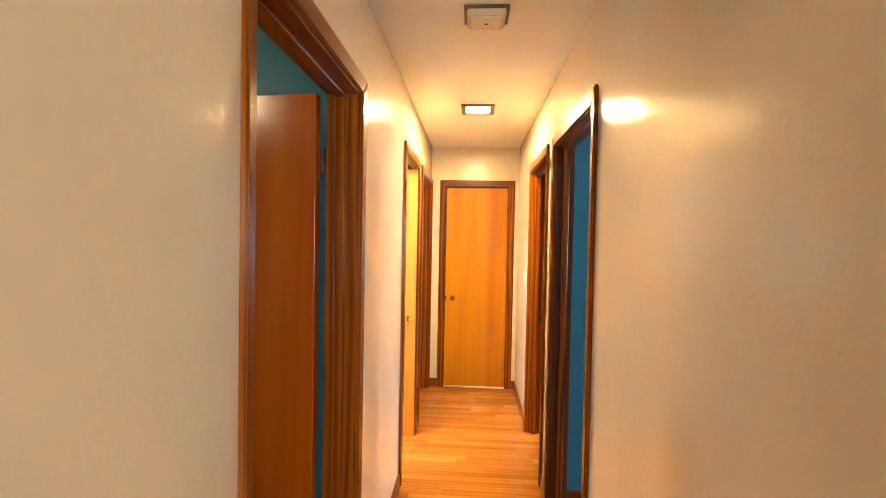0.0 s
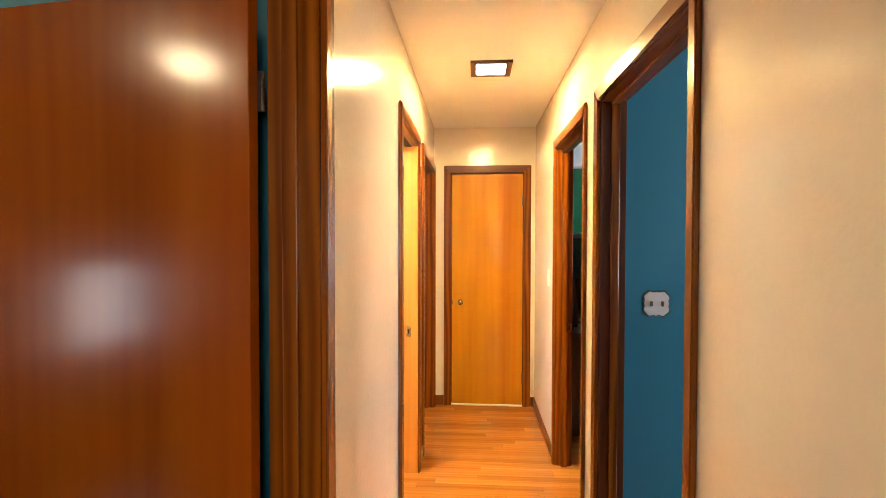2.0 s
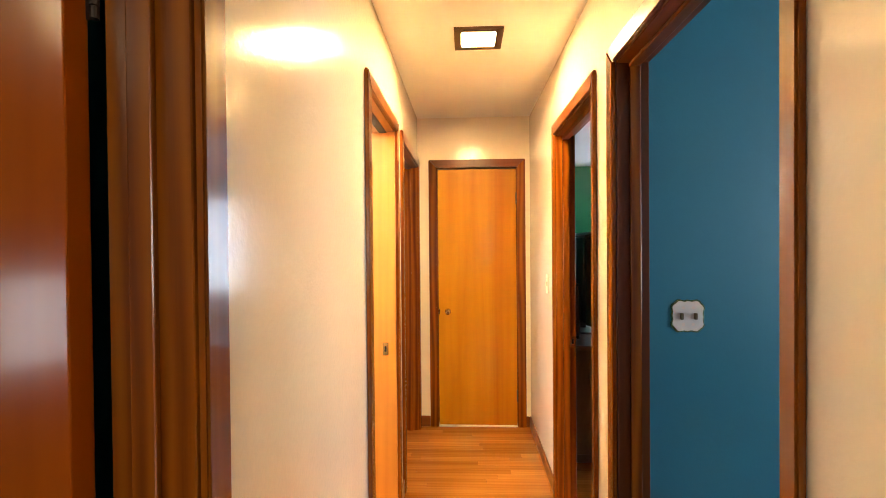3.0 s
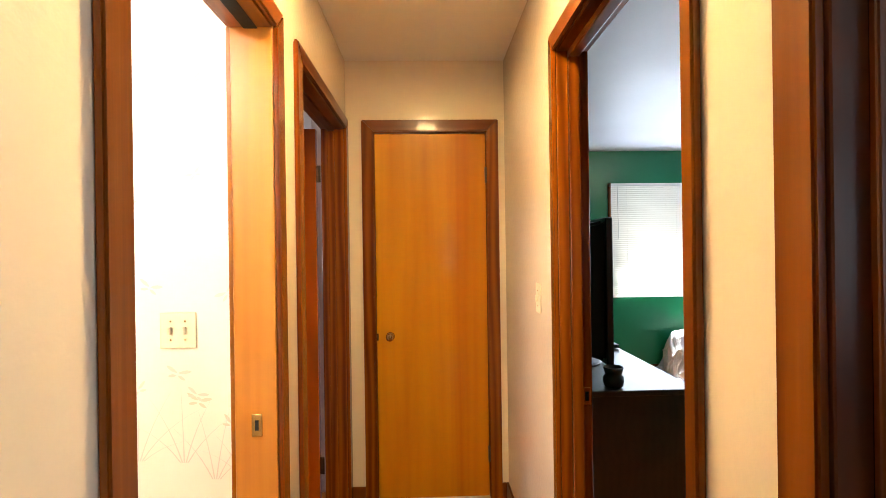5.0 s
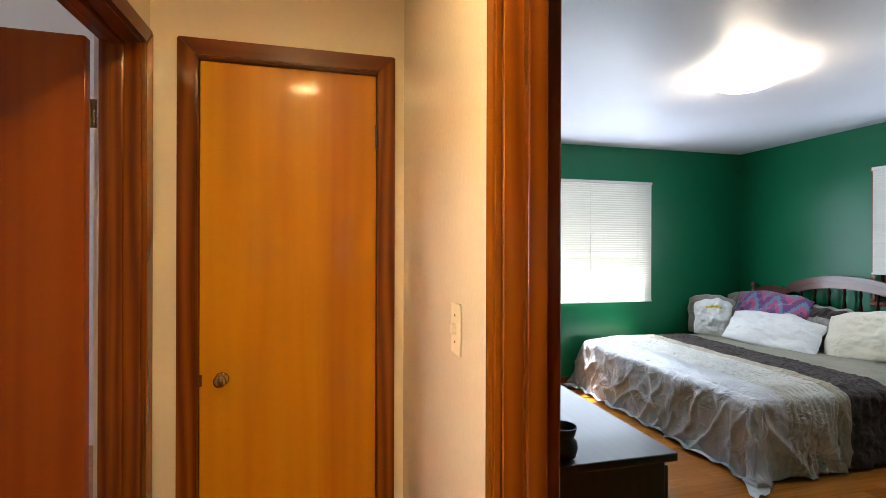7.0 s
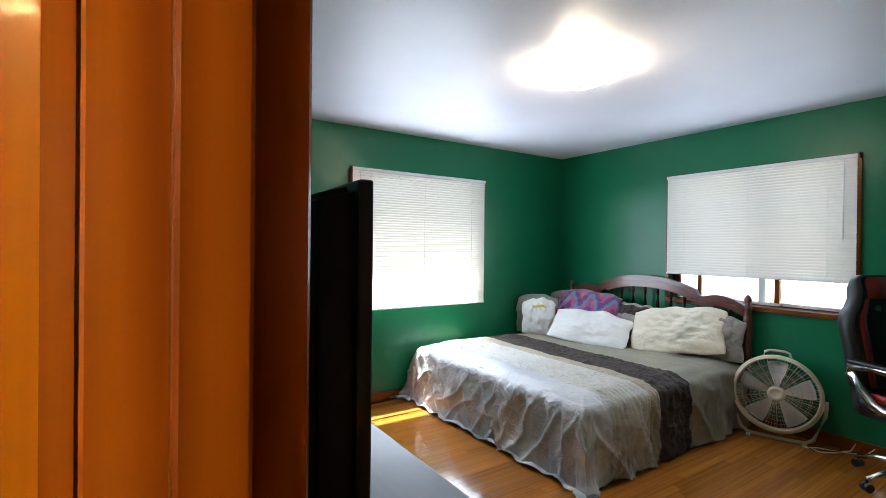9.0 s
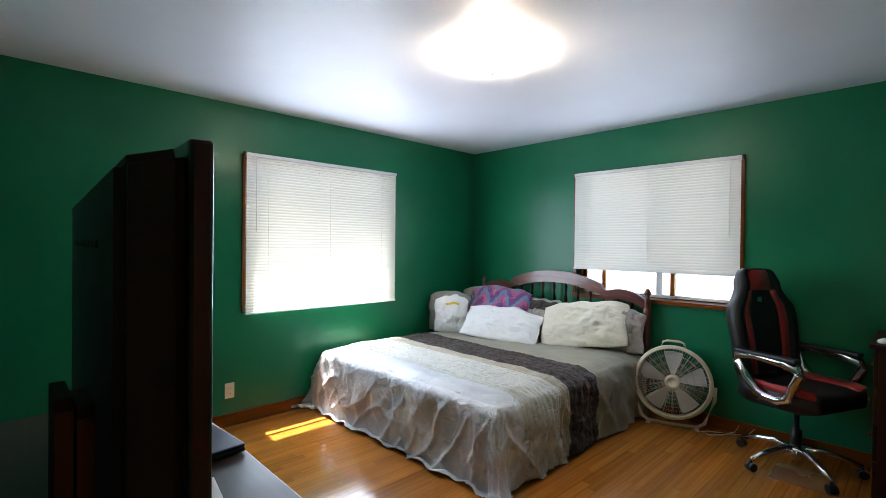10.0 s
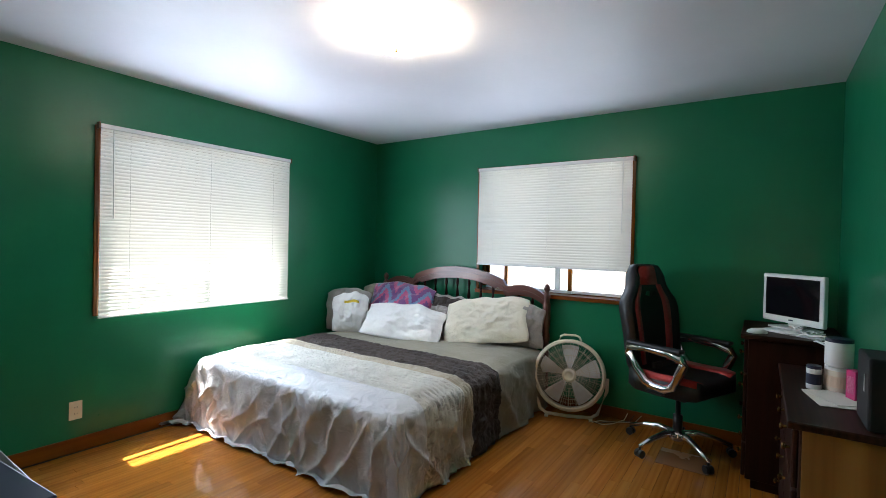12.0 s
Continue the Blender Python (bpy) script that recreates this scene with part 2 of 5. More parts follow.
# wallpaper prints: the glare of the bright bathroom is put into these pale colours
PRINT = paint("pale_pink_print", (0.74, 0.56, 0.46), 0.7, 0.0, 90, 0.15)
PRINT2 = paint("pale_grey_print", (0.60, 0.55, 0.48), 0.7, 0.0, 90, 0.15)
LABELRED = paint("magenta_plastic", (0.5, 0.03, 0.16), 0.3, 0.0, 90, 0.05)
LIME = paint("green_plastic", (0.05, 0.42, 0.12), 0.35, 0.0, 90, 0.05)
NAVY = paint("navy_plastic", (0.015, 0.018, 0.05), 0.35, 0.0, 90, 0.1)
PAPERWHITE = paint("white_paper", (0.78, 0.76, 0.74), 0.8, 0.05, 60, 0.03)
YELLOW = paint("yellow_tag", (0.75, 0.55, 0.04), 0.5, 0.0, 60, 0.03)
SCREENCLEAR = paint("scuffed_clear_mat", (0.20, 0.10, 0.045), 0.25, 0.1, 90, 0.1)
PAPERTAN = paint("pale_tan_print", (0.66, 0.52, 0.38), 0.7, 0.0, 90, 0.1)

# ---- building helpers ----


def box(bm, x0, x1, y0, y1, z0, z1, mi=0, pick=None):
    """A box in a bmesh; pick(normal) may choose the material slot face by face."""
    v = [bm.verts.new((x, y, z)) for x in (x0, x1) for y in (y0, y1) for z in (z0, z1)]
    faces = ((0, 1, 3, 2), (4, 6, 7, 5), (0, 4, 5, 1), (2, 3, 7, 6), (0, 2, 6, 4), (1, 5, 7, 3))
    normals = ((-1, 0, 0), (1, 0, 0), (0, -1, 0), (0, 1, 0), (0, 0, -1), (0, 0, 1))
    for f, n in zip(faces, normals):
        face = bm.faces.new([v[i] for i in f])
        face.material_index = pick(n) if pick else mi
    return v


def soft_box(x0, x1, y0, y1, z0, z1, r=0.004, seg=2):
    bm = bmesh.new()
    box(bm, x0, x1, y0, y1, z0, z1)
    bmesh.ops.bevel(bm, geom=bm.edges[:], offset=r, segments=seg, affect="EDGES", profile=0.5)
    return bm


def tube(bm, pts, r, n=10, closed=False):
    """A round bar along points; r a number or one radius for each point."""
    pts = [Vector(p) for p in pts]
    rs = r if isinstance(r, (list, tuple)) else [r] * len(pts)
    rings, m = [], len(pts)
    for i, p in enumerate(pts):
        a = pts[(i - 1) % m] if closed or i else pts[0]
        b = pts[(i + 1) % m] if closed or i < m - 1 else pts[-1]
        d = (b - a).normalized()
        u = d.cross(Vector((0, 0, 1)) if abs(d.z) < 0.9 else Vector((1, 0, 0))).normalized()
        w = d.cross(u)
        rings.append([bm.verts.new(p + rs[i] * (math.cos(6.28319 * k / n) * u + math.sin(6.28319 * k / n) * w)) for k in range(n)])
    for i in range(m if closed else m - 1):
        a, b = rings[i], rings[(i + 1) % m]
        for k in range(n):
            bm.faces.new((a[k], a[(k + 1) % n], b[(k + 1) % n], b[k]))
    if not closed:
        bm.faces.new(rings[0][::-1])
        bm.faces.new(rings[-1])
    return bm


def lathe(profile, n=24, m=None):
    """A turned body from (radius, height) pairs about z."""
    bm = bmesh.new()
    rings = [[bm.verts.new((r * math.cos(6.28319 * k / n), r * math.sin(6.28319 * k / n), z)) for k in range(n)] for r, z in profile]
    for a, b in zip(rings, rings[1:]):
        for k in range(n):
            bm.faces.new((a[k], a[(k + 1) % n], b[(k + 1) % n], b[k]))
    bm.faces.new(rings[0][::-1])
    bm.faces.new(rings[-1])
    if m:
        bm.transform(m)
    return bm


def sweep(outline, x0, x1, m=None):
    """A plate: an outline in (y, z), from x0 to x1."""
    bm = bmesh.new()
    a = [bm.verts.new((x0, y, z)) for y, z in outline]
    b = [bm.verts.new((x1, y, z)) for y, z in outline]
    n = len(outline)
    bm.faces.new(a[::-1])
    bm.faces.new(b)
    for i in range(n):
        bm.faces.new((a[i], a[(i + 1) % n], b[(i + 1) % n], b[i]))
    if m:
        bm.transform(m)
    return bm


def link(name, bm, mats, smooth=False):
    bmesh.ops.recalc_face_normals(bm, faces=bm.faces[:])
    me = bpy.data.meshes.new(name)
    bm.to_mesh(me)
    bm.free()
    for m in mats if isinstance(mats, (list, tuple)) else (mats,):
        me.materials.append(m)
    if smooth:
        for p in me.polygons:
            p.use_smooth = True
    return new(name, me)


def part(name, bm, material, parent, label="", smooth=False):
    ob = link(name, bm, material, smooth)
    ob.parent = parent
    if label:
        ob["label"] = label
    return ob


def thing(name, label, category, at=None, group="", kind=""):
    """An empty at the base of a thing that carries its parts."""
    ob = new(name)
    ob.empty_display_size = 0.1
    if at:
        ob.matrix_world = at if isinstance(at, Matrix) else Matrix.Translation(at)
    return tagged(ob, label, category, group, kind)


# ---- the large structure ----
H = 2.44
XL, XR = -0.465, 0.415          # faces of the hall
XL2, XR2 = -0.58, 0.515         # far faces of the hall walls
YE = 4.455                      # end wall of the hall
BX, BY = 4.615, 6.93            # bedroom: east and north walls
BS = 2.98                       # bedroom: closet front to the south
L1 = (0.568, 1.39)
LB = (2.565, 3.225)
L3 = (3.513, 4.368)
R1 = (1.533, 2.347)
R2 = (2.624, 3.39)
HEAD = 2.04


def wall_y(name, x0, x1, y0, y1, holes, minus, plus, label):
    """A wall along y, with holes (y0, y1, z0, z1), painted otherwise on its two sides."""
    bm = bmesh.new()
    pick = lambda n: 1 if n[0] > 0 else 0
    y = y0
    for a, b, za, zb in sorted(holes):
        box(bm, x0, x1, y, a, 0, H, pick=pick)
        if za > 0:
            box(bm, x0, x1, a, b, 0, za, pick=pick)
        if zb < H:
            box(bm, x0, x1, a, b, zb, H, pick=pick)
        y = b
    box(bm, x0, x1, y, y1, 0, H, pick=pick)
    return tagged(link(name, bm, (minus, plus)), label, "wall", kind="structure")


def wall_x(name, y0, y1, x0, x1, holes, minus, plus, label):
    bm = bmesh.new()
    pick = lambda n: 1 if n[1] > 0 else 0
    x = x0
    for a, b, za, zb in sorted(holes):
        box(bm, x, a, y0, y1, 0, H, pick=pick)
        if za > 0:
            box(bm, a, b, y0, y1, 0, za, pick=pick)
        if zb < H:
            box(bm, a, b, y0, y1, zb, H, pick=pick)
        x = b
    box(bm, x, x1, y0, y1, 0, H, pick=pick)
    return tagged(link(name, bm, (minus, plus)), label, "wall", kind="structure")


J = 0.02                         # thickness of a jamb board
wall_y("wall_hall_west_1", XL2, XL, -0.9, 1.95, [(L1[0] - J, L1[1] + J, 0, HEAD + J)], BLUE, CREAM, "cream glossy painted hall wall with door opening")
wall_y("wall_hall_west_2", XL2, XL, 1.95, 3.47, [(LB[0] - J, LB[1] + J, 0, HEAD + J)], PAPER, CREAM, "cream glossy painted hall wall beside bathroom door")
wall_y("wall_hall_west_3", XL2, XL, 3.47, YE, [(L3[0] - J, L3[1] + J, 0, HEAD + J)], PINK, CREAM, "cream glossy painted hall wall at the hall end")
wall_y("wall_hall_east_1", XR, XR2, -0.9, 2.45, [(R1[0] - J, R1[1] + J, 0, HEAD + J)], CREAM, BLUE, "cream glossy painted hall wall with door opening")
wall_y("wall_hall_east_2", XR, XR2, 2.45, BY + 0.2, [(R2[0] - J, R2[1] + J, 0, HEAD + J)], CREAM, GREEN, "wall between hall and green bedroom")
wall_x("wall_hall_end", YE, YE + 0.115, XL2, XR, [(-0.31 - J, 0.31 + J, 0, HEAD + J)], CREAM, PLASTER, "cream painted end wall of the hall")
wall_x("wall_closet_back", 5.2, 5.3, XL2, XR, [], PLASTER, PLASTER, "plain closet back wall")
wall_y("wall_closet_side", XL2 - 0.1, XL2, YE + 0.115, 5.3, [], PINK, PLASTER, "plain closet side wall")
# bedroom
W1 = (1.99, 3.405, 0.85, 2.07)
W2 = (4.235, 5.60, 0.94, 2.075)
wall_x("wall_bedroom_north", BY, BY + 0.2, XR2, BX + 0.2, [W1], GREEN, SIDING, "deep green painted bedroom wall with window")
wall_y("wall_bedroom_east", BX, BX + 0.2, BS - 0.1, BY, [W2], GREEN, SIDING, "deep green painted bedroom wall behind the bed")
wall_x("wall_bedroom_south", BS - 0.1, BS, 1.75, BX, [], BLUE, GREEN, "deep green painted bedroom wall behind the desk")
wall_y("wall_bedroom_closet", 1.75, 1.85, 2.5, BS - 0.1, [], GREEN, BLUE, "green painted closet return wall")
wall_x("wall_blue_room_north", 2.40, 2.5, XR2, 4.0, [], BLUE, GREEN, "teal blue painted wall of side room")
wall_y("wall_blue_room_east", 3.7, 3.9, -0.9, 2.40, [(-0.3, 1.1, 0.85, 2.1)], BLUE, SIDING, "teal blue painted wall with window opening")
wall_x("wall_blue_room_south", -1.0, -0.9, XR, 3.9, [], PLASTER, BLUE, "teal blue painted wall of side room")
# left room, bathroom, back room
wall_y("wall_left_room_west", -3.8, -3.6, -0.9, 1.95, [(-0.85, -0.25, 0.6, 1.25)], SIDING, BLUE, "teal blue painted wall with window opening")
wall_x("wall_left_room_north", 1.53, 1.63, -3.8, XL2, [], BLUE, PLASTER, "teal blue painted wall behind open door")
wall_x("wall_bathroom_south", 1.95, 2.05, -2.6, XL2, [], PLASTER, PAPER, "papered bathroom wall")
wall_x("wall_left_room_south", -1.0, -0.9, -3.8, XL, [], PLASTER, BLUE, "teal blue painted wall of left room")
wall_x("wall_bathroom_north", 3.40, 3.5, -3.6, XL2, [], PAPER, PINK, "cream bathroom wall with floral wallpaper, print paled as by glare")
wall_y("wall_bathroom_west", -2.6, -2.5, 2.05, 3.40, [], PLASTER, PAPER, "papered bathroom wall")
wall_y("wall_back_room_west", -3.8, -3.6, 3.5, 6.4, [(4.4, 5.6, 0.9, 2.1)], SIDING, PINK, "pale pink painted wall with window opening")
wall_x("wall_back_room_north", 6.4, 6.5, -3.8, XL2, [], PINK, PLASTER, "pale pink painted wall")
wall_y("wall_back_room_east", XL2, XL2 + 0.1, 5.3, 6.5, [], PINK, PLASTER, "pale pink painted wall")
# unseen living room behind the hall, with an opening for its fill light
wall_x("wall_living_south", -4.3, -4.1, -3.0, 3.0, [(0.4, 2.0, 0.85, 2.15)], SIDING, CREAM, "cream painted living room wall with window opening")
wall_y("wall_living_west", -3.1, -3.0, -4.1, -1.0, [], PLASTER, CREAM, "cream painted living room wall")
wall_y("wall_living_east", 3.0, 3.1, -4.1, -1.0, [], CREAM, PLASTER, "cream painted living room wall")


def slab(name, x0, x1, y0, y1, z0, z1, m, label, category):
    bm = bmesh.new()
    box(bm, x0, x1, y0, y1, z0, z1)
    return tagged(link(name, bm, m), label, category, kind="structure")


slab("ceiling_hall", XL2, XR, -4.3, 5.3, H, H + 0.1, CEIL, "white painted hall ceiling", "ceiling")
slab("ceiling_bedroom", XR, BX + 0.2, 2.45, BY + 0.2, H, H + 0.1, BCEIL, "white painted bedroom ceiling", "ceiling")
slab("ceiling_east_rooms", XR, 3.9, -4.3, 2.45, H, H + 0.1, CEIL, "white painted ceiling", "ceiling")
slab("ceiling_west_rooms", -3.8, XL2, -4.3, 6.5, H, H + 0.1, CEIL, "white painted ceiling", "ceiling")
# unseen eave, added to keep the sun off the upper part of the blind
slab("added_eave_north", XR, BX + 0.6, BY + 0.2, BY + 0.49, 2.56, 2.70, SIDING, "unseen eave slab added to shade the upper window", "eave")
slab("ground", -400, 400, -400, 400, -0.7, -0.6, GROUND, "pale ground outside", "ground")
floor = slab("floor", -3.9, BX + 0.2, -4.3, BY + 0.2, -0.15, -0.012, WALNUT, "orange oak strip floor", "floor")

# ---- doors ----
SWAP = Matrix(((0, 1, 0, 0), (1, 0, 0, 0), (0, 0, 1, 0), (0, 0, 0, 1)))
CW, CT = 0.062, 0.018            # width and thickness of the casing


def casing_set(parent, a, b, head, n0, n1, turn, mats, ca=CW, cb=CW):
    """Three mitred casing boards round the opening a to b, legs ca and cb wide; n0 to n1 is their thickness."""
    r = 0.006
    legs = (((a - ca - r, 0), (a - r, 0), (a - r, head + r), (a - ca - r, head + CW + r)),
            ((b + r, 0), (b + cb + r, 0), (b + cb + r, head + CW + r), (b + r, head + r)))
    for o in legs:
        bm = sweep(o, n0, n1)
        bmesh.ops.bevel(bm, geom=bm.edges[:], offset=0.004, segments=2, affect="EDGES")
        if turn:
            bm.transform(turn)
        part("casing_leg", bm, mats[0], parent)
    bm = sweep(((a - r, head + r), (b + r, head + r), (b + cb + r, head + CW + r), (a - ca - r, head + CW + r)), n0, n1)
    bmesh.ops.bevel(bm, geom=bm.edges[:], offset=0.004, segments=2, affect="EDGES")
    if turn:
        bm.transform(turn)
    part("casing_head", bm, mats[1], parent)


def door_frame(name, a, b, n0, n1, turn, label, hall_side, stop=0.5, thick=0.012, mats=None, jamb=None, both=True, slot=False, legs=(CW, CW)):
    """Jambs, stops and casings of an opening from a to b in a wall from n0 to n1."""
    mats = mats or ((TRIM, TRIM_Y) if turn is None else (TRIM, TRIM_X))
    d = thing(name, label, "door frame", kind="structure")
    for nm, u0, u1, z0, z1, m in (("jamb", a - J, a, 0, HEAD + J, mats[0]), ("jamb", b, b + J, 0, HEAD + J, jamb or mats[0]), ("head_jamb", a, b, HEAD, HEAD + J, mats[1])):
        bm = soft_box(n0 - 0.003, n1 + 0.003, u0, u1, z0, z1, 0.002, 1)
        if turn:
            bm.transform(turn)
        part(nm, bm, m, d)
    s = n0 + (n1 - n0) * stop
    if not slot:
        for u0, u1, z0, z1, m in ((a, a + thick, 0, HEAD - thick, mats[0]), (b - thick, b, 0, HEAD - thick, mats[0]), (a, b, HEAD - thick, HEAD, mats[1])):
            bm = soft_box(s - 0.018, s + 0.018, u0, u1, z0, z1, 0.003, 2)
            if turn:
                bm.transform(turn)
            part("door_stop", bm, m, d)
    else:
        bm = soft_box(s - 0.02, s + 0.02, a, b, HEAD - 0.003, HEAD - 0.001, 0.0005, 1)
        part("track_slot", bm, MATTE, d, "dark slot of the pocket door track")
    casing_set(d, a, b, HEAD, *((n1 + 0.001, n1 + CT) if hall_side > 0 else (n0 - CT, n0 - 0.001)), turn, mats, *legs)
    if both:
        casing_set(d, a, b, HEAD, *((n0 - CT, n0 - 0.001) if hall_side > 0 else (n1 + 0.001, n1 + CT)), turn, mats)
    return d


def hinge(parent, x, y, z, along="y"):
    bm = bmesh.new()
    for k in range(5):
        tube(bm, [(x, y, z - 0.044 + 0.018 * k), (x, y, z - 0.044 + 0.018 * k + 0.0165)], 0.006, 10)
    bmesh.ops.recalc_face_normals(bm, faces=bm.faces[:])
    h = part("hinge", bm, STEEL, parent, "dark steel butt hinge")
    if along == "y":
        pl = soft_box(x - 0.028, x + 0.001, y - 0.002, y + 0.0005, z - 0.045, z + 0.045, 0.0008, 1)
    else:
        pl = soft_box(x - 0.0005, x + 0.002, y - 0.003, y + 0.03, z - 0.045, z + 0.045, 0.0008, 1)
    part("hinge_leaf", pl, STEEL, h)


def knob(parent, m, mat=BRASS):
    """A round knob on its rose, axis along local z."""
    k = part("knob", lathe([(0.022, 0), (0.024, 0.003), (0.020, 0.007), (0.010, 0.010), (0.008, 0.020), (0.011, 0.026), (0.019, 0.030), (0.022, 0.038), (0.020, 0.045), (0.012, 0.049), (0.004, 0.050)], 24, m), mat, parent, "aged brass door knob", True)
    return k


def strike(parent, bm):
    return part("strike_plate", bm, BRASS, parent, "small brass strike plate")


f = door_frame("door_frame_1", *L1, XL2, XL, None, "red-brown stained wood door frame", 1, 0.45, both=False, legs=(0.034, CW))
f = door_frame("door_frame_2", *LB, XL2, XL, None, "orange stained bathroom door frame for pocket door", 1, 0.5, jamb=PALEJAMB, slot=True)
sp = strike(f, soft_box(-0.535, -0.505, LB[1] - 0.0025, LB[1] + 0.001, 0.86, 0.925, 0.001, 1))
part("keyhole", soft_box(-0.525, -0.515, LB[1] - 0.004, LB[1] - 0.0022, 0.878, 0.907, 0.0005, 1), MATTE, sp)
f = door_frame("door_frame_3", *L3, XL2, XL, None, "red-brown stained wood door frame at the hall end", 1, 0.45, both=False)
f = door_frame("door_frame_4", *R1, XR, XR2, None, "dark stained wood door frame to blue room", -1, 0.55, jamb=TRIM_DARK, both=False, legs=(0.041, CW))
f = door_frame("door_frame_5", *R2, XR, XR2, None, "orange stained oak door frame to green bedroom", -1, 0.5, thick=0.024, both=False, legs=(0.036, 0.042))
sp = strike(f, soft_box(XR + 0.07, XR + 0.098, R2[1] - 0.0025, R2[1] + 0.001, 0.87, 0.93, 0.001, 1))
part("latch_cup", soft_box(XR + 0.079, XR + 0.09, R2[1] - 0.004, R2[1] - 0.0022, 0.885, 0.915, 0.0005, 1), MATTE, sp)
f = door_frame("door_frame_6", -0.31, 0.31, YE, YE + 0.115, SWAP, "stained wood frame round closet door", -1, 0.6, both=False)


def leaf_bm(w, t, h0=0.012, h1=2.032):
    return soft_box(-w, 0, -t, 0, h0, h1, 0.0025, 2)


# open door of the left room, swung back into it
d1 = thing("door_1", "open red-brown varnished veneer slab door", "door", pose(XL2 - 0.022, L1[1] - 0.004, 0, 0, 0, -7), kind="structure")
part("leaf", leaf_bm(0.815, 0.036), DARKDOOR, d1)
for z in (0.25, 1.80):
    hinge(d1, 0.012, -0.002, z)
knob(d1, pose(-0.75, -0.036, 0.92, 90, 0, 0))
# open door of the room at the hall end
d3 = thing("door_3", "open reddish varnished slab door ajar at hall end", "door", pose(XL2 - 0.022, L3[1] - 0.006, 0, 0, 0, 1), kind="structure")
part("leaf", leaf_bm(0.785, 0.036), DARKDOOR, d3)
for z in (0.25, 1.80):
    hinge(d3, 0.012, -0.002, z)
knob(d3, pose(-0.72, -0.036, 0.92, 90, 0, 0))
# closed closet door
d6 = thing("door_6", "closed honey-orange varnished birch closet door", "door", (-0.31, YE - 0.004, 0), kind="structure")
part("leaf", soft_box(0.003, 0.617, 0.0, 0.035, 0.014, 2.033, 0.0025, 2), DOOR, d6)
knob(d6, pose(0.077, 0.0, 0.913, 90, 0, 0))
part("latch_face", soft_box(0.0035, 0.012, -0.0012, 0.0, 0.89, 0.93, 0.0005, 1), BRASS, d6)
for z in (0.25, 1.80):
    hinge(d6, 0.617, -0.007, z, "x")
part("threshold", soft_box(0.0, 0.62, -0.01, 0.09, 0.0005, 0.012, 0.003, 1), IVORY, d6, "pale worn threshold strip")
# bedroom door, swung back against the closet return
d5 = thing("door_5", "open varnished bedroom door folded back out of view", "door", pose(XR2 + 0.03, R2[0] - 0.03, 0, 0, 0, 0), kind="structure")
part("leaf", soft_box(0, 0.90, -0.036, 0, 0.012, 2.032, 0.0025, 2), DARKDOOR, d5)

# ---- baseboards ----


def baseboard(name, x0, x1, y0, y1, m, h=0.085):
    bm = soft_box(x0, x1, y0, y1, 0.0, h, 0.004, 2)
    return tagged(link(name, bm, m), "stained wood baseboard along the wall", "baseboard", kind="structure")


E_ = 0.069                       # casing beyond an opening
baseboard("baseboard_1", XL, XL + 0.012, -0.9, L1[0] - 0.041, TRIM_Y)
baseboard("baseboard_2", XL, XL + 0.012, L1[1] + E_, LB[0] - E_, TRIM_Y)
baseboard("baseboard_3", XL, XL + 0.012, LB[1] + E_, L3[0] - E_, TRIM_Y)
baseboard("baseboard_4", XL, XL + 0.012, L3[1] + E_, YE, TRIM_Y)
baseboard("baseboard_5", XR - 0.012, XR, -0.9, R1[0] - 0.048, TRIM_Y)
baseboard("baseboard_6", XR - 0.012, XR, R1[1] + E_, R2[0] - 0.043, TRIM_Y)
baseboard("baseboard_7", XR - 0.012, XR, R2[1] + 0.049, YE, TRIM_Y)
baseboard("baseboard_8", XL + 0.012, -0.31 - E_, YE - 0.012, YE, TRIM_X)
baseboard("baseboard_9", 0.31 + E_, XR - 0.012, YE - 0.012, YE, TRIM_X)
baseboard("baseboard_north", XR2, BX, BY - 0.014, BY, TRIM_X, 0.09)
baseboard("baseboard_east", BX - 0.014, BX, BS, BY - 0.014, TRIM_Y, 0.09)
baseboard("baseboard_west", XR2, XR2 + 0.014, R2[1] + E_, BY - 0.014, TRIM_Y, 0.09)
baseboard("baseboard_south", 1.75, BX - 0.014, BS, BS + 0.014, TRIM_X, 0.09)
baseboard("baseboard_blue", XR2, 3.7, 2.388, 2.40, TRIM_X, 0.09)
baseboard("baseboard_bath", -2.5, XL2, 3.388, 3.40, TRIM_X, 0.09)

# ---- windows and blinds ----


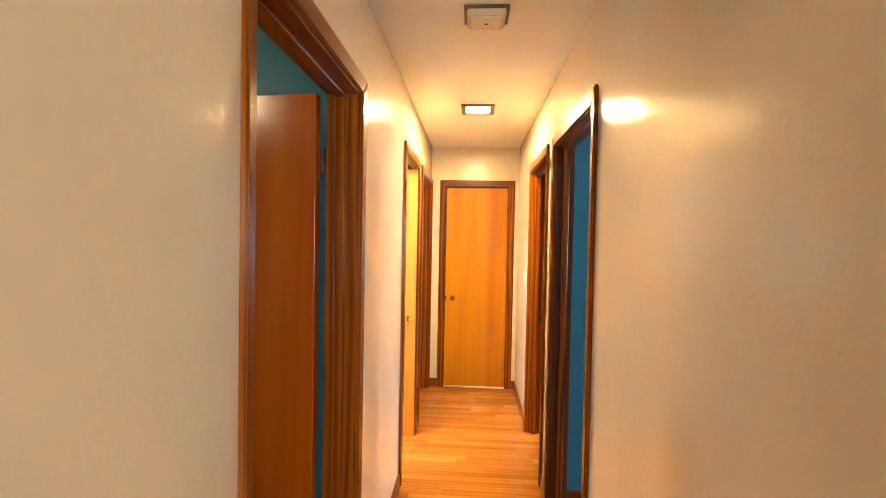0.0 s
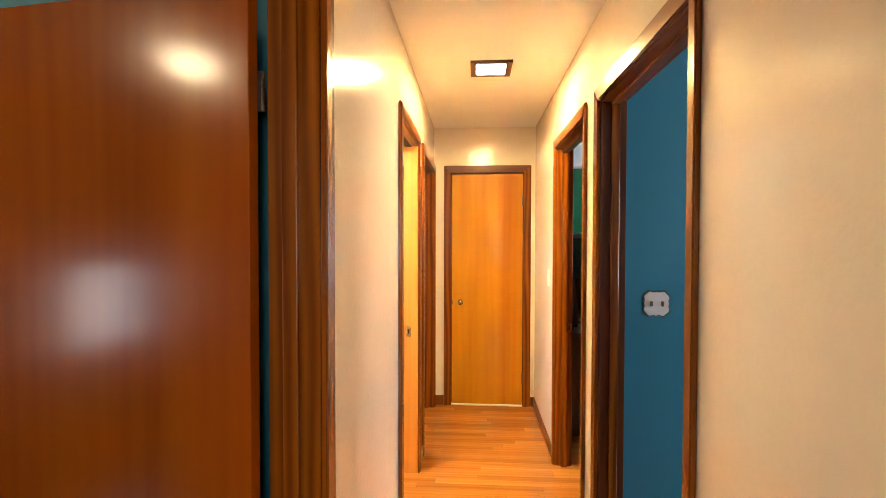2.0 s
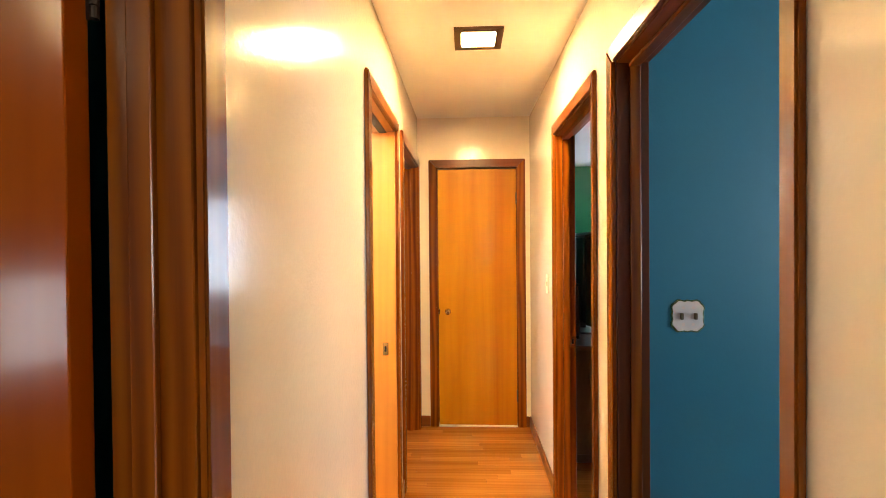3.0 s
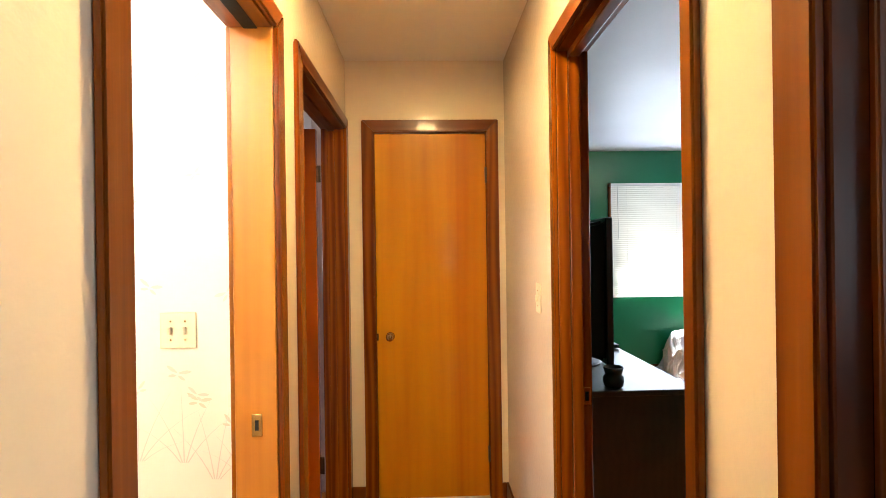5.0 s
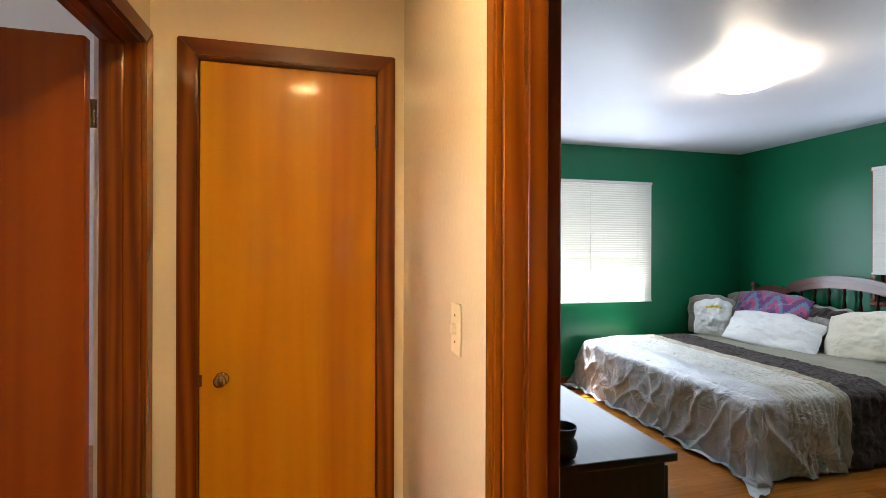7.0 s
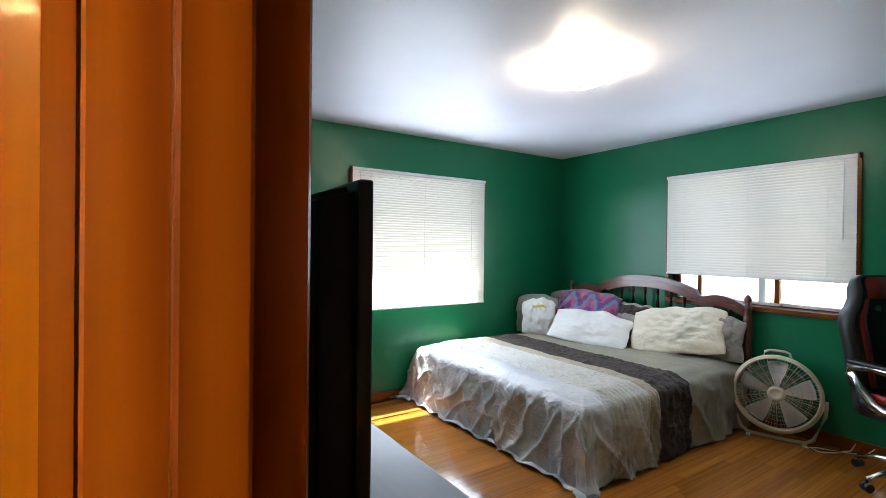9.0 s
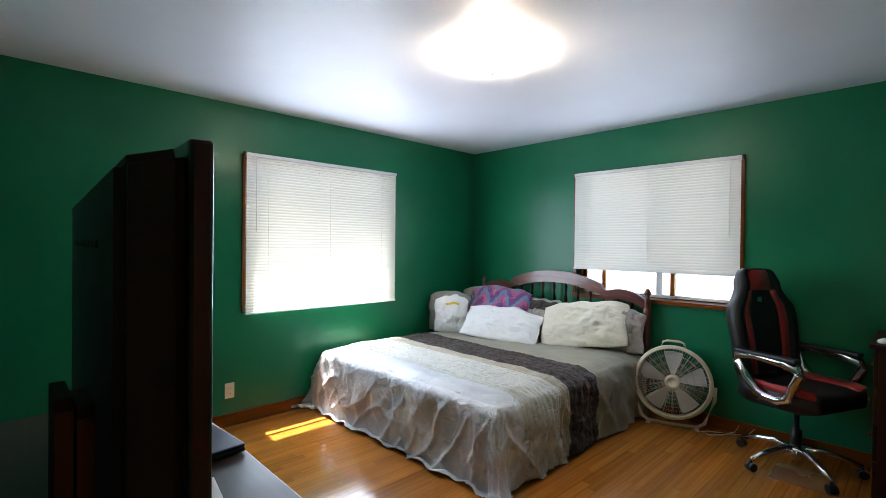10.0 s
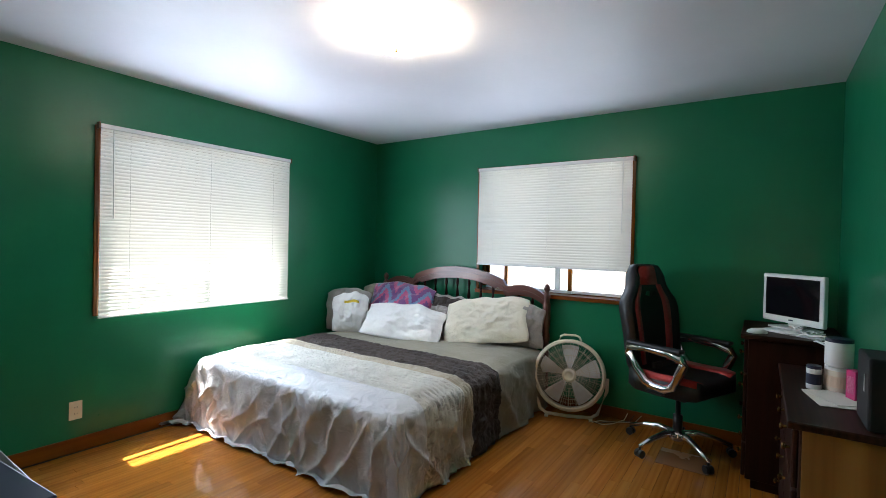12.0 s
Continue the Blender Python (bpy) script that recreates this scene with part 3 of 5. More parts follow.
def window(name, hole, n0, n1, turn, label, sill):
    """A horizontal slider in its opening: casing, frame, two sashes with panes. Wall from n0 (room side) to n1."""
    a, b, z0, z1 = hole
    w = thing(name, label, "window", kind="structure")

    def bar(nm, p0, p1, u0, u1, za, zb, m, lab="", r=0.003):
        bm = soft_box(p0, p1, u0, u1, za, zb, r, 1)
        if turn:
            bm.transform(turn)
        return part(nm, bm, m, w, lab)
    c = 0.024
    legs = (TRIM, TRIM_X if turn else TRIM_Y)
    bar("casing_leg", n0 - 0.014, n0 - 0.001, a - c, a + 0.004, z0 - 0.004, z1, legs[0])
    bar("casing_leg", n0 - 0.014, n0 - 0.001, b - 0.004, b + c, z0 - 0.004, z1, legs[0])
    bar("casing_head", n0 - 0.014, n0 - 0.001, a - c, b + c, z1 + 0.001, z1 + c - 0.02, legs[1])
    if sill:
        bar("window_sill", n0 - 0.035, n0 + 0.12, a - c, b + c, z0 - 0.03, z0 + 0.004, legs[1], "orange stained wooden sill")
    f = 0.03
    for u0, u1, za, zb in ((a, a + f, z0 + f, z1 - f), (b - f, b, z0 + f, z1 - f)):
        bar("frame_jamb", n0 + 0.06, n0 + 0.16, u0, u1, za, zb, legs[0])
    bar("frame_head", n0 + 0.06, n0 + 0.16, a, b, z1 - f, z1, legs[1])
    bar("frame_foot", n0 + 0.121, n0 + 0.16, a, b, z0, z0 + 0.012, legs[1])
    mid = a + (b - a) * (0.38 if sill else 0.5)
    for k, (u0, u1) in enumerate(((a + f, mid + 0.02), (mid - 0.02, b - f))):
        p0 = n0 + (0.085 if k else 0.115)
        sash = bar("sash", p0, p0 + 0.022, u0, u0 + 0.035, z0 + 0.035, z1 - f, TRIM)
        for u2, u3, za, zb, m in ((u1 - 0.035, u1, z0 + 0.035, z1 - f, TRIM), (u0, u1, z0 + 0.012, z0 + 0.035, WHITE)):
            bm = soft_box(p0, p0 + 0.022, u2, u3, za, zb, 0.002, 1)
            if turn:
                bm.transform(turn)
            part("sash_rail", bm, m, sash)
        bm = bmesh.new()
        box(bm, p0 + 0.009, p0 + 0.013, u0 + 0.035, u1 - 0.035, z0 + 0.035, z1 - f)
        if turn:
            bm.transform(turn)
        pane = part("pane", bm, GLASS, sash)
        pane.visible_shadow = False
    if sill:
        bar("storm_stile", n0 + 0.165, n0 + 0.185, 4.864, 4.916, z0 + 0.036, z1 - 0.02, WHITE, "white aluminium storm frame")
        bar("vent_stile", n0 + 0.165, n0 + 0.185, 5.385, 5.42, z0 + 0.036, z1 - 0.02, TRIM)
        bar("storm_rail", n0 + 0.165, n0 + 0.185, a, b, z0 + 0.005, z0 + 0.035, WHITE)
    return w


window("window_1", W1, BY, BY + 0.2, SWAP, "sunlit slider window behind white mini blind", False)
window("window_2", W2, BX, BX + 0.2, None, "slider window with stained frame behind the bed", True)


def mini_blind(name, u0, u1, n, z0, z1, turn, label, pitch=0.0225, tilt=62):
    """A white mini blind hanging in front of the plane n: head rail, curved slats, bottom rail, cords and wand."""
    bl = thing(name, label, "window blind")

    def put(nm, bm, m, lab="", smooth=False):
        if turn:
            bm.transform(turn)
        return part(nm, bm, m, bl, lab, smooth)
    put("head_rail", soft_box(n - 0.014, n + 0.014, u0, u1, z1 - 0.028, z1, 0.002, 1), WHITE)
    for u in (u0 - 0.006, u1 + 0.006):
        put("bracket", soft_box(n - 0.017, n + 0.026, u - 0.0045, u + 0.0045, z1 - 0.032, z1 + 0.008, 0.001, 1), BRONZE, "small dark metal bracket")
    put("bottom_rail", soft_box(n - 0.012, n + 0.012, u0, u1, z0, z0 + 0.014, 0.004, 2), WHITE)
    h, t = 0.0125, radians(tilt)
    bm = bmesh.new()
    prof = []
    for k in range(5):
        s = -h + 2 * h * k / 4
        c = 0.0022 * (1 - (s / h) ** 2)
        prof.append((s * math.cos(t) + c * math.sin(t), -s * math.sin(t) + c * math.cos(t)))
    va = [bm.verts.new((p, 0, q)) for p, q in prof]
    vb = [bm.verts.new((p, u1 - u0 - 0.008, q)) for p, q in prof]
    for k in range(4):
        bm.faces.new((va[k], va[k + 1], vb[k + 1], vb[k]))
    if turn:
        bm.transform(turn)
    bmesh.ops.recalc_face_normals(bm, faces=bm.faces[:])
    me = bpy.data.meshes.new("slat")
    bm.to_mesh(me)
    bm.free()
    me.materials.append(BLIND)
    for p in me.polygons:
        p.use_smooth = True
    rng = random.Random(len(name))
    z, count = z0 + 0.026, int((z1 - 0.034 - z0 - 0.026) / pitch)
    step = (z1 - 0.036 - z0 - 0.026) / count
    for k in range(count + 1):
        s = new("slat", me)
        s.parent = bl
        at = Vector((n + rng.uniform(-0.0008, 0.0008), u0 + 0.004, z + k * step))
        s.location = (at.y, at.x, at.z) if turn else at
        s.rotation_euler = (rng.uniform(-0.03, 0.03), 0, 0) if turn else (0, rng.uniform(-0.03, 0.03), 0)
    for q in (0.12, 0.5, 0.88):
        u = u0 + (u1 - u0) * q
        for dn in (-0.0125, 0.0125):
            put("ladder_cord", tube(bmesh.new(), [(n + dn, u, z0 + 0.01), (n + dn, u, z1 - 0.02)], 0.0009, 5), WHITE)
    put("tilt_wand", tube(bmesh.new(), [(n - 0.02, u0 + 0.07, z1 - 0.03), (n - 0.024, u0 + 0.072, z1 - 0.6)], 0.0035, 6), WHITE, "clear plastic tilt wand")
    return bl


mini_blind("mini_blind", 1.975, 3.415, BY - 0.062, 0.835, 2.075, SWAP, "lowered white mini blind glowing with sunlight", tilt=-70)
mini_blind("mini_blind", 4.228, 5.606, BX - 0.03, 1.172, 2.072, None, "white mini blind half raised above the headboard", tilt=-72)

# ---- lamps and fixtures ----
lamp = thing("ceiling_light", "recessed square hall light with bronze trim", "ceiling light", (-0.022, 3.03, H - 0.001))
bm = bmesh.new()
for x0, x1, y0, y1 in ((-0.115, -0.08, -0.115, 0.115), (0.08, 0.115, -0.115, 0.115), (-0.08, 0.08, -0.115, -0.08), (-0.08, 0.08, 0.08, 0.115)):
    box(bm, x0, x1, y0, y1, -0.012, 0.0)
part("trim_ring", bm, BRONZE, lamp, "square bronze trim")
bm = bmesh.new()
box(bm, -0.08, 0.08, -0.08, 0.08, -0.006, -0.001)
part("diffuser", bm, HALL_GLOW, lamp, "glowing frosted diffuser")

dome = thing("ceiling_light", "lit frosted glass bowl light on bedroom ceiling", "ceiling light", (2.56, 4.93, H))
part("canopy", lathe([(0.02, -0.018), (0.055, -0.014), (0.065, -0.009), (0.065, -0.001)], 32), WHITE, dome, "", True)
part("stem", lathe([(0.008, -0.105), (0.008, -0.012)], 12), WHITE, dome)
part("shade", lathe([(0.010, -0.108), (0.06, -0.104), (0.11, -0.095), (0.15, -0.081), (0.185, -0.062), (0.192, -0.052), (0.184, -0.054), (0.145, -0.074), (0.10, -0.088), (0.010, -0.098)], 48), BED_GLOW, dome, "glowing frosted glass bowl", True)
part("finial", lathe([(0.003, -0.124), (0.008, -0.121), (0.009, -0.117), (0.005, -0.112), (0.011, -0.1085)], 16), BRASS, dome, "small brass finial", True)
for x in (-0.075, 0.075):
    part("bulb", lathe([(0.010, -0.045), (0.014, -0.04), (0.024, -0.02), (0.027, 0.0), (0.022, 0.02), (0.004, 0.030)], 16, pose(x, 0, -0.052, 0, 90 if x > 0 else -90, 0)), BULB_GLOW, dome, "lit bulb inside the bowl", True)

lr = thing("ceiling_light", "dim round ceiling light in blue room", "ceiling light", (-1.95, 0.20, H))
part("base_plate", lathe([(0.14, -0.02), (0.145, -0.001)], 32), WHITE, lr)
part("shade", lathe([(0.01, -0.10), (0.07, -0.09), (0.12, -0.06), (0.135, -0.021)], 32), LEFT_GLOW, lr, "glowing glass bowl", True)

bath = thing("ceiling_light", "bright round bathroom ceiling light", "ceiling light", (-1.3, 2.36, H))
part("base_plate", lathe([(0.14, -0.02), (0.145, -0.001)], 32), WHITE, bath)
part("shade", lathe([(0.01, -0.10), (0.07, -0.09), (0.12, -0.06), (0.135, -0.021)], 32), BATH_GLOW, bath, "glowing glass bowl", True)

smoke = thing("smoke_detector", "beige square smoke detector on hall ceiling", "smoke detector", (-0.005, 1.63, H))
part("base_plate", soft_box(-0.09, 0.09, -0.075, 0.085, -0.012, -0.001, 0.004, 2), BRONZE, smoke, "dark base plate")
bm = bmesh.new()
box(bm, -0.082, 0.082, -0.07, 0.078, -0.045, -0.012)
for v in bm.verts:
    if v.co.z < -0.03:
        v.co.x *= 0.82
        v.co.y *= 0.82
bmesh.ops.bevel(bm, geom=bm.edges[:], offset=0.008, segments=3, affect="EDGES")
part("cover", bm, BEIGE, smoke, "yellowed plastic cover")
part("test_button", lathe([(0.004, -0.048), (0.006, -0.047), (0.006, -0.044)], 12), MATTE, smoke)


def switch_plate(name, m, label, toggles=1, mat=IVORY, w=0.072, h=0.117):
    """A wall plate in its own x-z plane, facing -y."""
    s = thing(name, label, "light switch", m)
    part("plate", soft_box(-w / 2, w / 2, -0.006, -0.0005, -h / 2, h / 2, 0.003, 2), mat, s)
    for k in range(toggles):
        x = (k - (toggles - 1) / 2) * 0.046
        part("toggle", soft_box(x - 0.005, x + 0.005, -0.016, -0.005, -0.012, 0.012, 0.002, 1), mat, s)
        for z in (-0.03, 0.03):
            part("screw", lathe([(0.003, 0), (0.003, 0.0012), (0.001, 0.0016)], 10, pose(x, -0.0058, z, 90, 0, 0)), BRASS, s)
    return s


switch_plate("light_switch", pose(XR, 3.68, 1.195, 0, 0, -90), "ivory toggle switch on cream hall wall")
switch_plate("light_switch", pose(-0.83, 3.40, 1.142), "ivory double switch on floral wallpaper", 2, IVORY, 0.116, 0.117)
# ornate porcelain plate in the blue room
sw = thing("light_switch", "scalloped porcelain double switch plate with gilt edge", "light switch", pose(0.663, 2.40, 1.195))
outline = []
for k in range(48):
    a = 6.28319 * k / 48
    r = 0.058 * (1 + 0.10 * math.cos(4 * (a - 0.785)) + 0.035 * math.cos(12 * a + 0.4))
    outline.append((r * math.cos(a) * 1.0, r * math.sin(a)))
part("plate_edge", sweep([(y * 1.04, z * 1.04) for y, z in outline], -0.004, -0.0005, SWAP), BRASS, sw, "worn gilt edge")
part("plate", sweep([(y * 0.94, z * 0.94) for y, z in outline], -0.008, -0.0035, SWAP), PORCELAIN, sw)
for x in (-0.023, 0.023):
    part("toggle", soft_box(x - 0.005, x + 0.005, -0.018, -0.007, -0.011, 0.011, 0.002, 1), BRONZE, sw)
    for z in (-0.028, 0.028):
        part("painted_flower", lathe([(0.006, 0), (0.006, 0.0006)], 7, pose(x * 0.7, -0.008, z, 90, 0, 0)), PRINT, sw)
# outlet on the green wall
ol = thing("wall_outlet", "ivory double wall outlet on green wall", "outlet", pose(1.885, BY, 0.262))
part("plate", soft_box(-0.035, 0.035, -0.006, -0.0005, -0.058, 0.058, 0.003, 2), IVORY, ol)
for z in (-0.02, 0.02):
    r = part("receptacle", lathe([(0.016, 0), (0.0165, 0.0015), (0.015, 0.002)], 20, pose(0, -0.0058, z, 90, 0, 0)), IVORY, ol)
    for x in (-0.006, 0.006):
        part("slot", soft_box(x - 0.0012, x + 0.0012, -0.0087, -0.0077, z - 0.004, z + 0.004, 0.0003, 1), MATTE, r)

# ---- bed ----
BXF, BXH, BYR, BYL, BZ = 2.63, 4.50, 4.93, 6.76, 0.515     # foot, head, right and left edges, top
bed = thing("bed", "king bed with dark wooden spindle headboard", "bed", ((BXF + BXH) / 2, (BYR + BYL) / 2, 0))
INV = Matrix.Translation((-(BXF + BXH) / 2, -(BYR + BYL) / 2, 0))


def bedpart(name, bm, m, label="", smooth=False):
    bm.transform(INV)
    return part(name, bm, m, bed, label, smooth)


bedpart("mattress", soft_box(BXF + 0.05, BXH, BYR + 0.05, BYL - 0.05, 0.24, BZ - 0.03, 0.05, 4), WHITECLOTH)
bedpart("box_spring", soft_box(BXF + 0.08, BXH, BYR + 0.08, BYL - 0.08, 0.10, 0.239, 0.02, 2), GREYCLOTH)
for x in (BXF + 0.15, BXH - 0.15):
    for y in (BYR + 0.15, BYL - 0.15):
        bedpart("leg", soft_box(x - 0.03, x + 0.03, y - 0.03, y + 0.03, 0, 0.105, 0.004, 1), WALNUT)


def cloth_point(s, w):
    """Lies a flat spread on the bed: s metres towards the foot from the head, w across. Hangs over the edges and folds there."""
    L, W = BXH - BXF, (BYL - BYR) / 2
    over_x, side = max(0, s - L), (1 if w > 0 else -1)
    over_y = max(0, abs(w) - W)
    x, y = BXH - min(s, L), (BYR + BYL) / 2 + side * min(abs(w), W)
    wr = noise.noise(Vector((x * 3.1, y * 3.1, 0.3))) * 0.012 + noise.noise(Vector((x * 9, y * 7, 2.3))) * 0.006
    z = BZ + wr
    d = math.hypot(over_x, over_y)
    # rounded shoulder
    edge = min(L - s, W - abs(w))
    if 0 <= edge < 0.10:
        z -= 0.03 * (1 - edge / 0.10) ** 2
    if d > 0:
        ux, uy = -over_x / d, side * over_y / d
        r = 0.05
        arc = r * 1.57
        if d < arc:
            a = d / r
            out, drop = r * math.sin(a), r * (1 - math.cos(a))
        else:
            out, drop = r, r + d - arc
        q = (w if over_x > over_y else s + 3.7) + 0.35 * math.atan2(over_y, over_x + 1e-6)
        hang = min(1, drop / 0.5)
        fold = 0.28 * math.sin(q * 12 + drop * 2.5 + 2.8 * noise.noise(Vector((q * 2.3, 0.7, 0)))) + 1.0 * noise.noise(Vector((q * 3.3 + drop * 1.7, drop * 1.6, 5)))
        side_y = 0.06 * hang if side > 0 and over_y > over_x else 0.0
        crease = lambda a, b, c: (1 - abs(noise.noise(Vector((a, b, c))) * 2.2)) ** 3 if abs(noise.noise(Vector((a, b, c)))) < 0.45 else 0.0
        out += side_y + hang * (0.022 + 0.028 * fold) + min(1, drop * 6) * (0.030 * crease(q * 3.6 + drop * 2.2, drop * 1.6, 7.0) + 0.020 * crease(q * 6 - drop * 4, drop * 3.5, 2.0)) + 0.016 * noise.noise(Vector((q * 9 + drop * 3, drop * 6, 9))) + 0.007 * noise.noise(Vector((q * 24, drop * 14, 3)))
        corner = 0.0
        if over_x > 0.02 and over_y > 0.02:
            corner = min(over_x, over_y) / (max(over_x, over_y) + 1e-6)
        out += 0.07 * hang * corner
        floor_at = BZ - 0.03 - 0.012
        if drop > floor_at:
            out += (drop - floor_at) * 0.75
            ripple = 0.012 * (1 + math.sin(q * 30))
            drop = floor_at - ripple
        x, y = x + ux * out, y + uy * out
        z = BZ - 0.03 + wr * max(0, 1 - drop * 4) - drop
    y = min(y, BY - 0.02)
    return Vector((x, y, max(z, 0.008)))


def spread(name, s0, s1, m, label, ns, relief=None, lift=0.0):
    W = (BYL - BYR) / 2
    w0, w1, nw = -W - 0.51, W + 0.51, 240
    bm = bmesh.new()
    grid = []
    for i in range(ns + 1):
        s = s0 + (s1 - s0) * i / ns
        row = []
        for j in range(nw + 1):
            w = w0 + (w1 - w0) * j / nw
            p = cloth_point(s, w)
            p.z += lift
            if relief:
                over = abs(w) > W or s > BXH - BXF
                k = relief(s - s0, w)
                if over:
                    p.y += k * (1 if w > W else -1 if w < -W else 0)
                else:
                    p.z += k
            row.append(bm.verts.new(p))
        grid.append(row)
    for i in range(ns):
        for j in range(nw):
            bm.faces.new((grid[i][j], grid[i + 1][j], grid[i + 1][j + 1], grid[i][j + 1]))
    bm.transform(INV)
    return part(name, bm, m, cover, label, True)


cover = thing("comforter", "striped grey, cream and brown comforter draped over bed", "comforter", ((BXF + BXH) / 2, (BYR + BYL) / 2, 0))

def rib(s, w, length):
    """Pleats across a band, flat at its two seams."""
    return min(1, s / 0.03, (length - s) / 0.03) * (0.010 * abs(math.sin(s * 75 + 0.8 * noise.noise(Vector((s * 6, w * 9, 2))))) + 0.006 * abs(noise.noise(Vector((s * 34, w * 26, 0)))))


ruche = lambda s, w: 0.011 * noise.noise(Vector((s * 22, w * 45, 1))) + 0.003 * math.sin(s * 90)
spread("head_panel", 0.02, 0.84, OLIVECLOTH, "olive grey cotton", 40)
spread("brown_band", 0.835, 1.205, BROWNCLOTH, "dark brown ruched band", 44, ruche, 0.003)
spread("tan_band", 1.195, 1.315, TAN, "narrow tan pleated band", 16, lambda s, w: rib(s, w, 0.12), 0.002)
spread("pleated_band", 1.305, 1.705, PLEAT, "pale silver pleated band", 64, lambda s, w: rib(s, w, 0.40), 0.001)
spread("foot_panel", 1.695, 2.41, SILVERCLOTH, "silver grey satin falling over the foot", 90)


def pillow(name, label, m, at, w=0.62, h=0.40, t=0.16, seed=0, category="pillow", mats=None):
    """A stuffed pillow standing in its x-z plane, thick along y."""
    bm = bmesh.new()
    n = 48
    sides = []
    for sgn in (-1, 1):
        g = []
        for i in range(n + 1):
            row = []
            for j in range(n + 1):
                u, v = -1 + 2 * i / n, -1 + 2 * j / n
                b = max(0.0, (1 - abs(u) ** 2.2) * (1 - abs(v) ** 2.0)) ** 0.62
                pin = 1 - 0.07 * (1 - u * u) * abs(v)
                pin2 = 1 - 0.05 * (1 - v * v) * abs(u)
                e = noise.noise(Vector((u * 2.2 + seed, v * 2.2, sgn * 1.3))) * 0.035 + noise.noise(Vector((u * 6 + seed, v * 5, sgn))) * 0.016 + abs(noise.noise(Vector((u * 11 + v * 5 + seed, v * 7 - u * 3, sgn)))) * 0.016
                y = sgn * (t / 2 * b + e * b)
                z = v * h / 2 * pin
                droop = (-0.055 * abs(u) ** 2.4 + 0.03 * noise.noise(Vector((u * 2.2, seed, 4)))) * v
                row.append(bm.verts.new((u * w / 2 * pin2 * (1 - 0.045 * abs(v) ** 4) + 0.02 * noise.noise(Vector((v * 1.8, seed * 1.7, 8))), y, z * (1 - 0.05 * abs(u) ** 4) + (droop if v > 0 else 0.3 * droop))))
            g.append(row)
        for i in range(n):
            for j in range(n):
                f4 = (g[i][j], g[i + 1][j], g[i + 1][j + 1], g[i][j + 1])
                face = bm.faces.new(f4 if sgn < 0 else f4[::-1])
                if mats:
                    face.material_index = mats(-1 + 2 * (i + 0.5) / n, -1 + 2 * (j + 0.5) / n)
        sides.append(g)
    bmesh.ops.remove_doubles(bm, verts=bm.verts[:], dist=0.0008)
    ob = link(name, bm, m, True)
    ob.matrix_world = at
    return tagged(ob, label, category)


def chevron(u, v):
    k = (v * 1.15 + abs(((u * 1.5 + 0.2) % 1.0) - 0.5) * 1.9) % 1.0
    return 0 if k < 0.4 else 1 if k < 0.72 else 2


# facing the foot: rz = 90 turns the front (-y) towards +x, so -90 towards -x
pillow("pillow", "white cotton pillow propped on the bed", WHITECLOTH, pose(4.06, 6.06, 0.645, -46, 4, -72), 0.78, 0.42, 0.16, 1)
pillow("pillow", "cream cotton pillow leaning on the headboard", CREAMCLOTH, pose(4.33, 5.36, 0.705, -32, -7, -76), 0.78, 0.47, 0.16, 2)
pillow("pillow", "grey patterned sham beside the wall", GREYCLOTH, pose(4.02, 6.72, 0.70, -8, 0, -52), 0.44, 0.44, 0.13, 3)
pillow("pillow", "white pillow with yellow tag strap", (WHITECLOTH, YELLOW), pose(3.93, 6.60, 0.69, -8, 0, -50), 0.35, 0.40, 0.12, 4, mats=lambda u, v: 1 if 0.45 < v < 0.6 and -0.3 < u < 0.5 else 0)
pillow("pillow", "sage grey sham behind other pillows", OLIVECLOTH, pose(4.30, 6.56, 0.73, -18, 0, -70), 0.42, 0.48, 0.13, 5)
pillow("pillow", "purple and rose chevron fleece cushion", (PURPLE, ROSE, SKYCLOTH), pose(4.28, 6.29, 0.745, -26, 3, -82), 0.72, 0.52, 0.18, 6, mats=chevron)
pillow("pillow", "brown striped sham behind white pillow", (GREYCLOTH, BROWNCLOTH), pose(4.36, 5.82, 0.69, -24, 0, -88), 0.46, 0.44, 0.14, 7, mats=lambda u, v: 1 if 0.35 < v < 0.85 else 0)
pillow("pillow", "grey ruffled sham at the bed edge", GREYCLOTH, pose(4.44, 5.08, 0.68, -16, 0, -84), 0.42, 0.40, 0.13, 8)

# headboard: posts, arched rail, low side rails, spindles
HX = 4.545


def post_bm(y):
    return lathe([(0.028, 0.0), (0.028, 0.55), (0.034, 0.56), (0.034, 0.60), (0.024, 0.63), (0.033, 0.70), (0.033, 0.86), (0.024, 0.90), (0.031, 0.93), (0.024, 0.95), (0.013, 0.965), (0.027, 0.99), (0.028, 1.005), (0.016, 1.03), (0.004, 1.04)], 18, Matrix.Translation((HX, y, 0)))


for y in (4.89, 6.70):
    bedpart("post", post_bm(y), CHERRY, "turned dark wooden post", True)
YM = (4.89 + 6.70) / 2


def rail_top(t):
    """Height of the upper edge, t from -1 to 1 across the headboard."""
    a = abs(t)
    if a < 0.56:
        return 1.145 - 0.10 * (a / 0.56) ** 2.2
    b = (a - 0.56) / 0.44
    return 0.965 + 0.06 * max(0, math.sin(b * 3.1416)) ** 0.8 - 0.02 * b + 0.06 * max(0, 1 - b * 6) ** 2


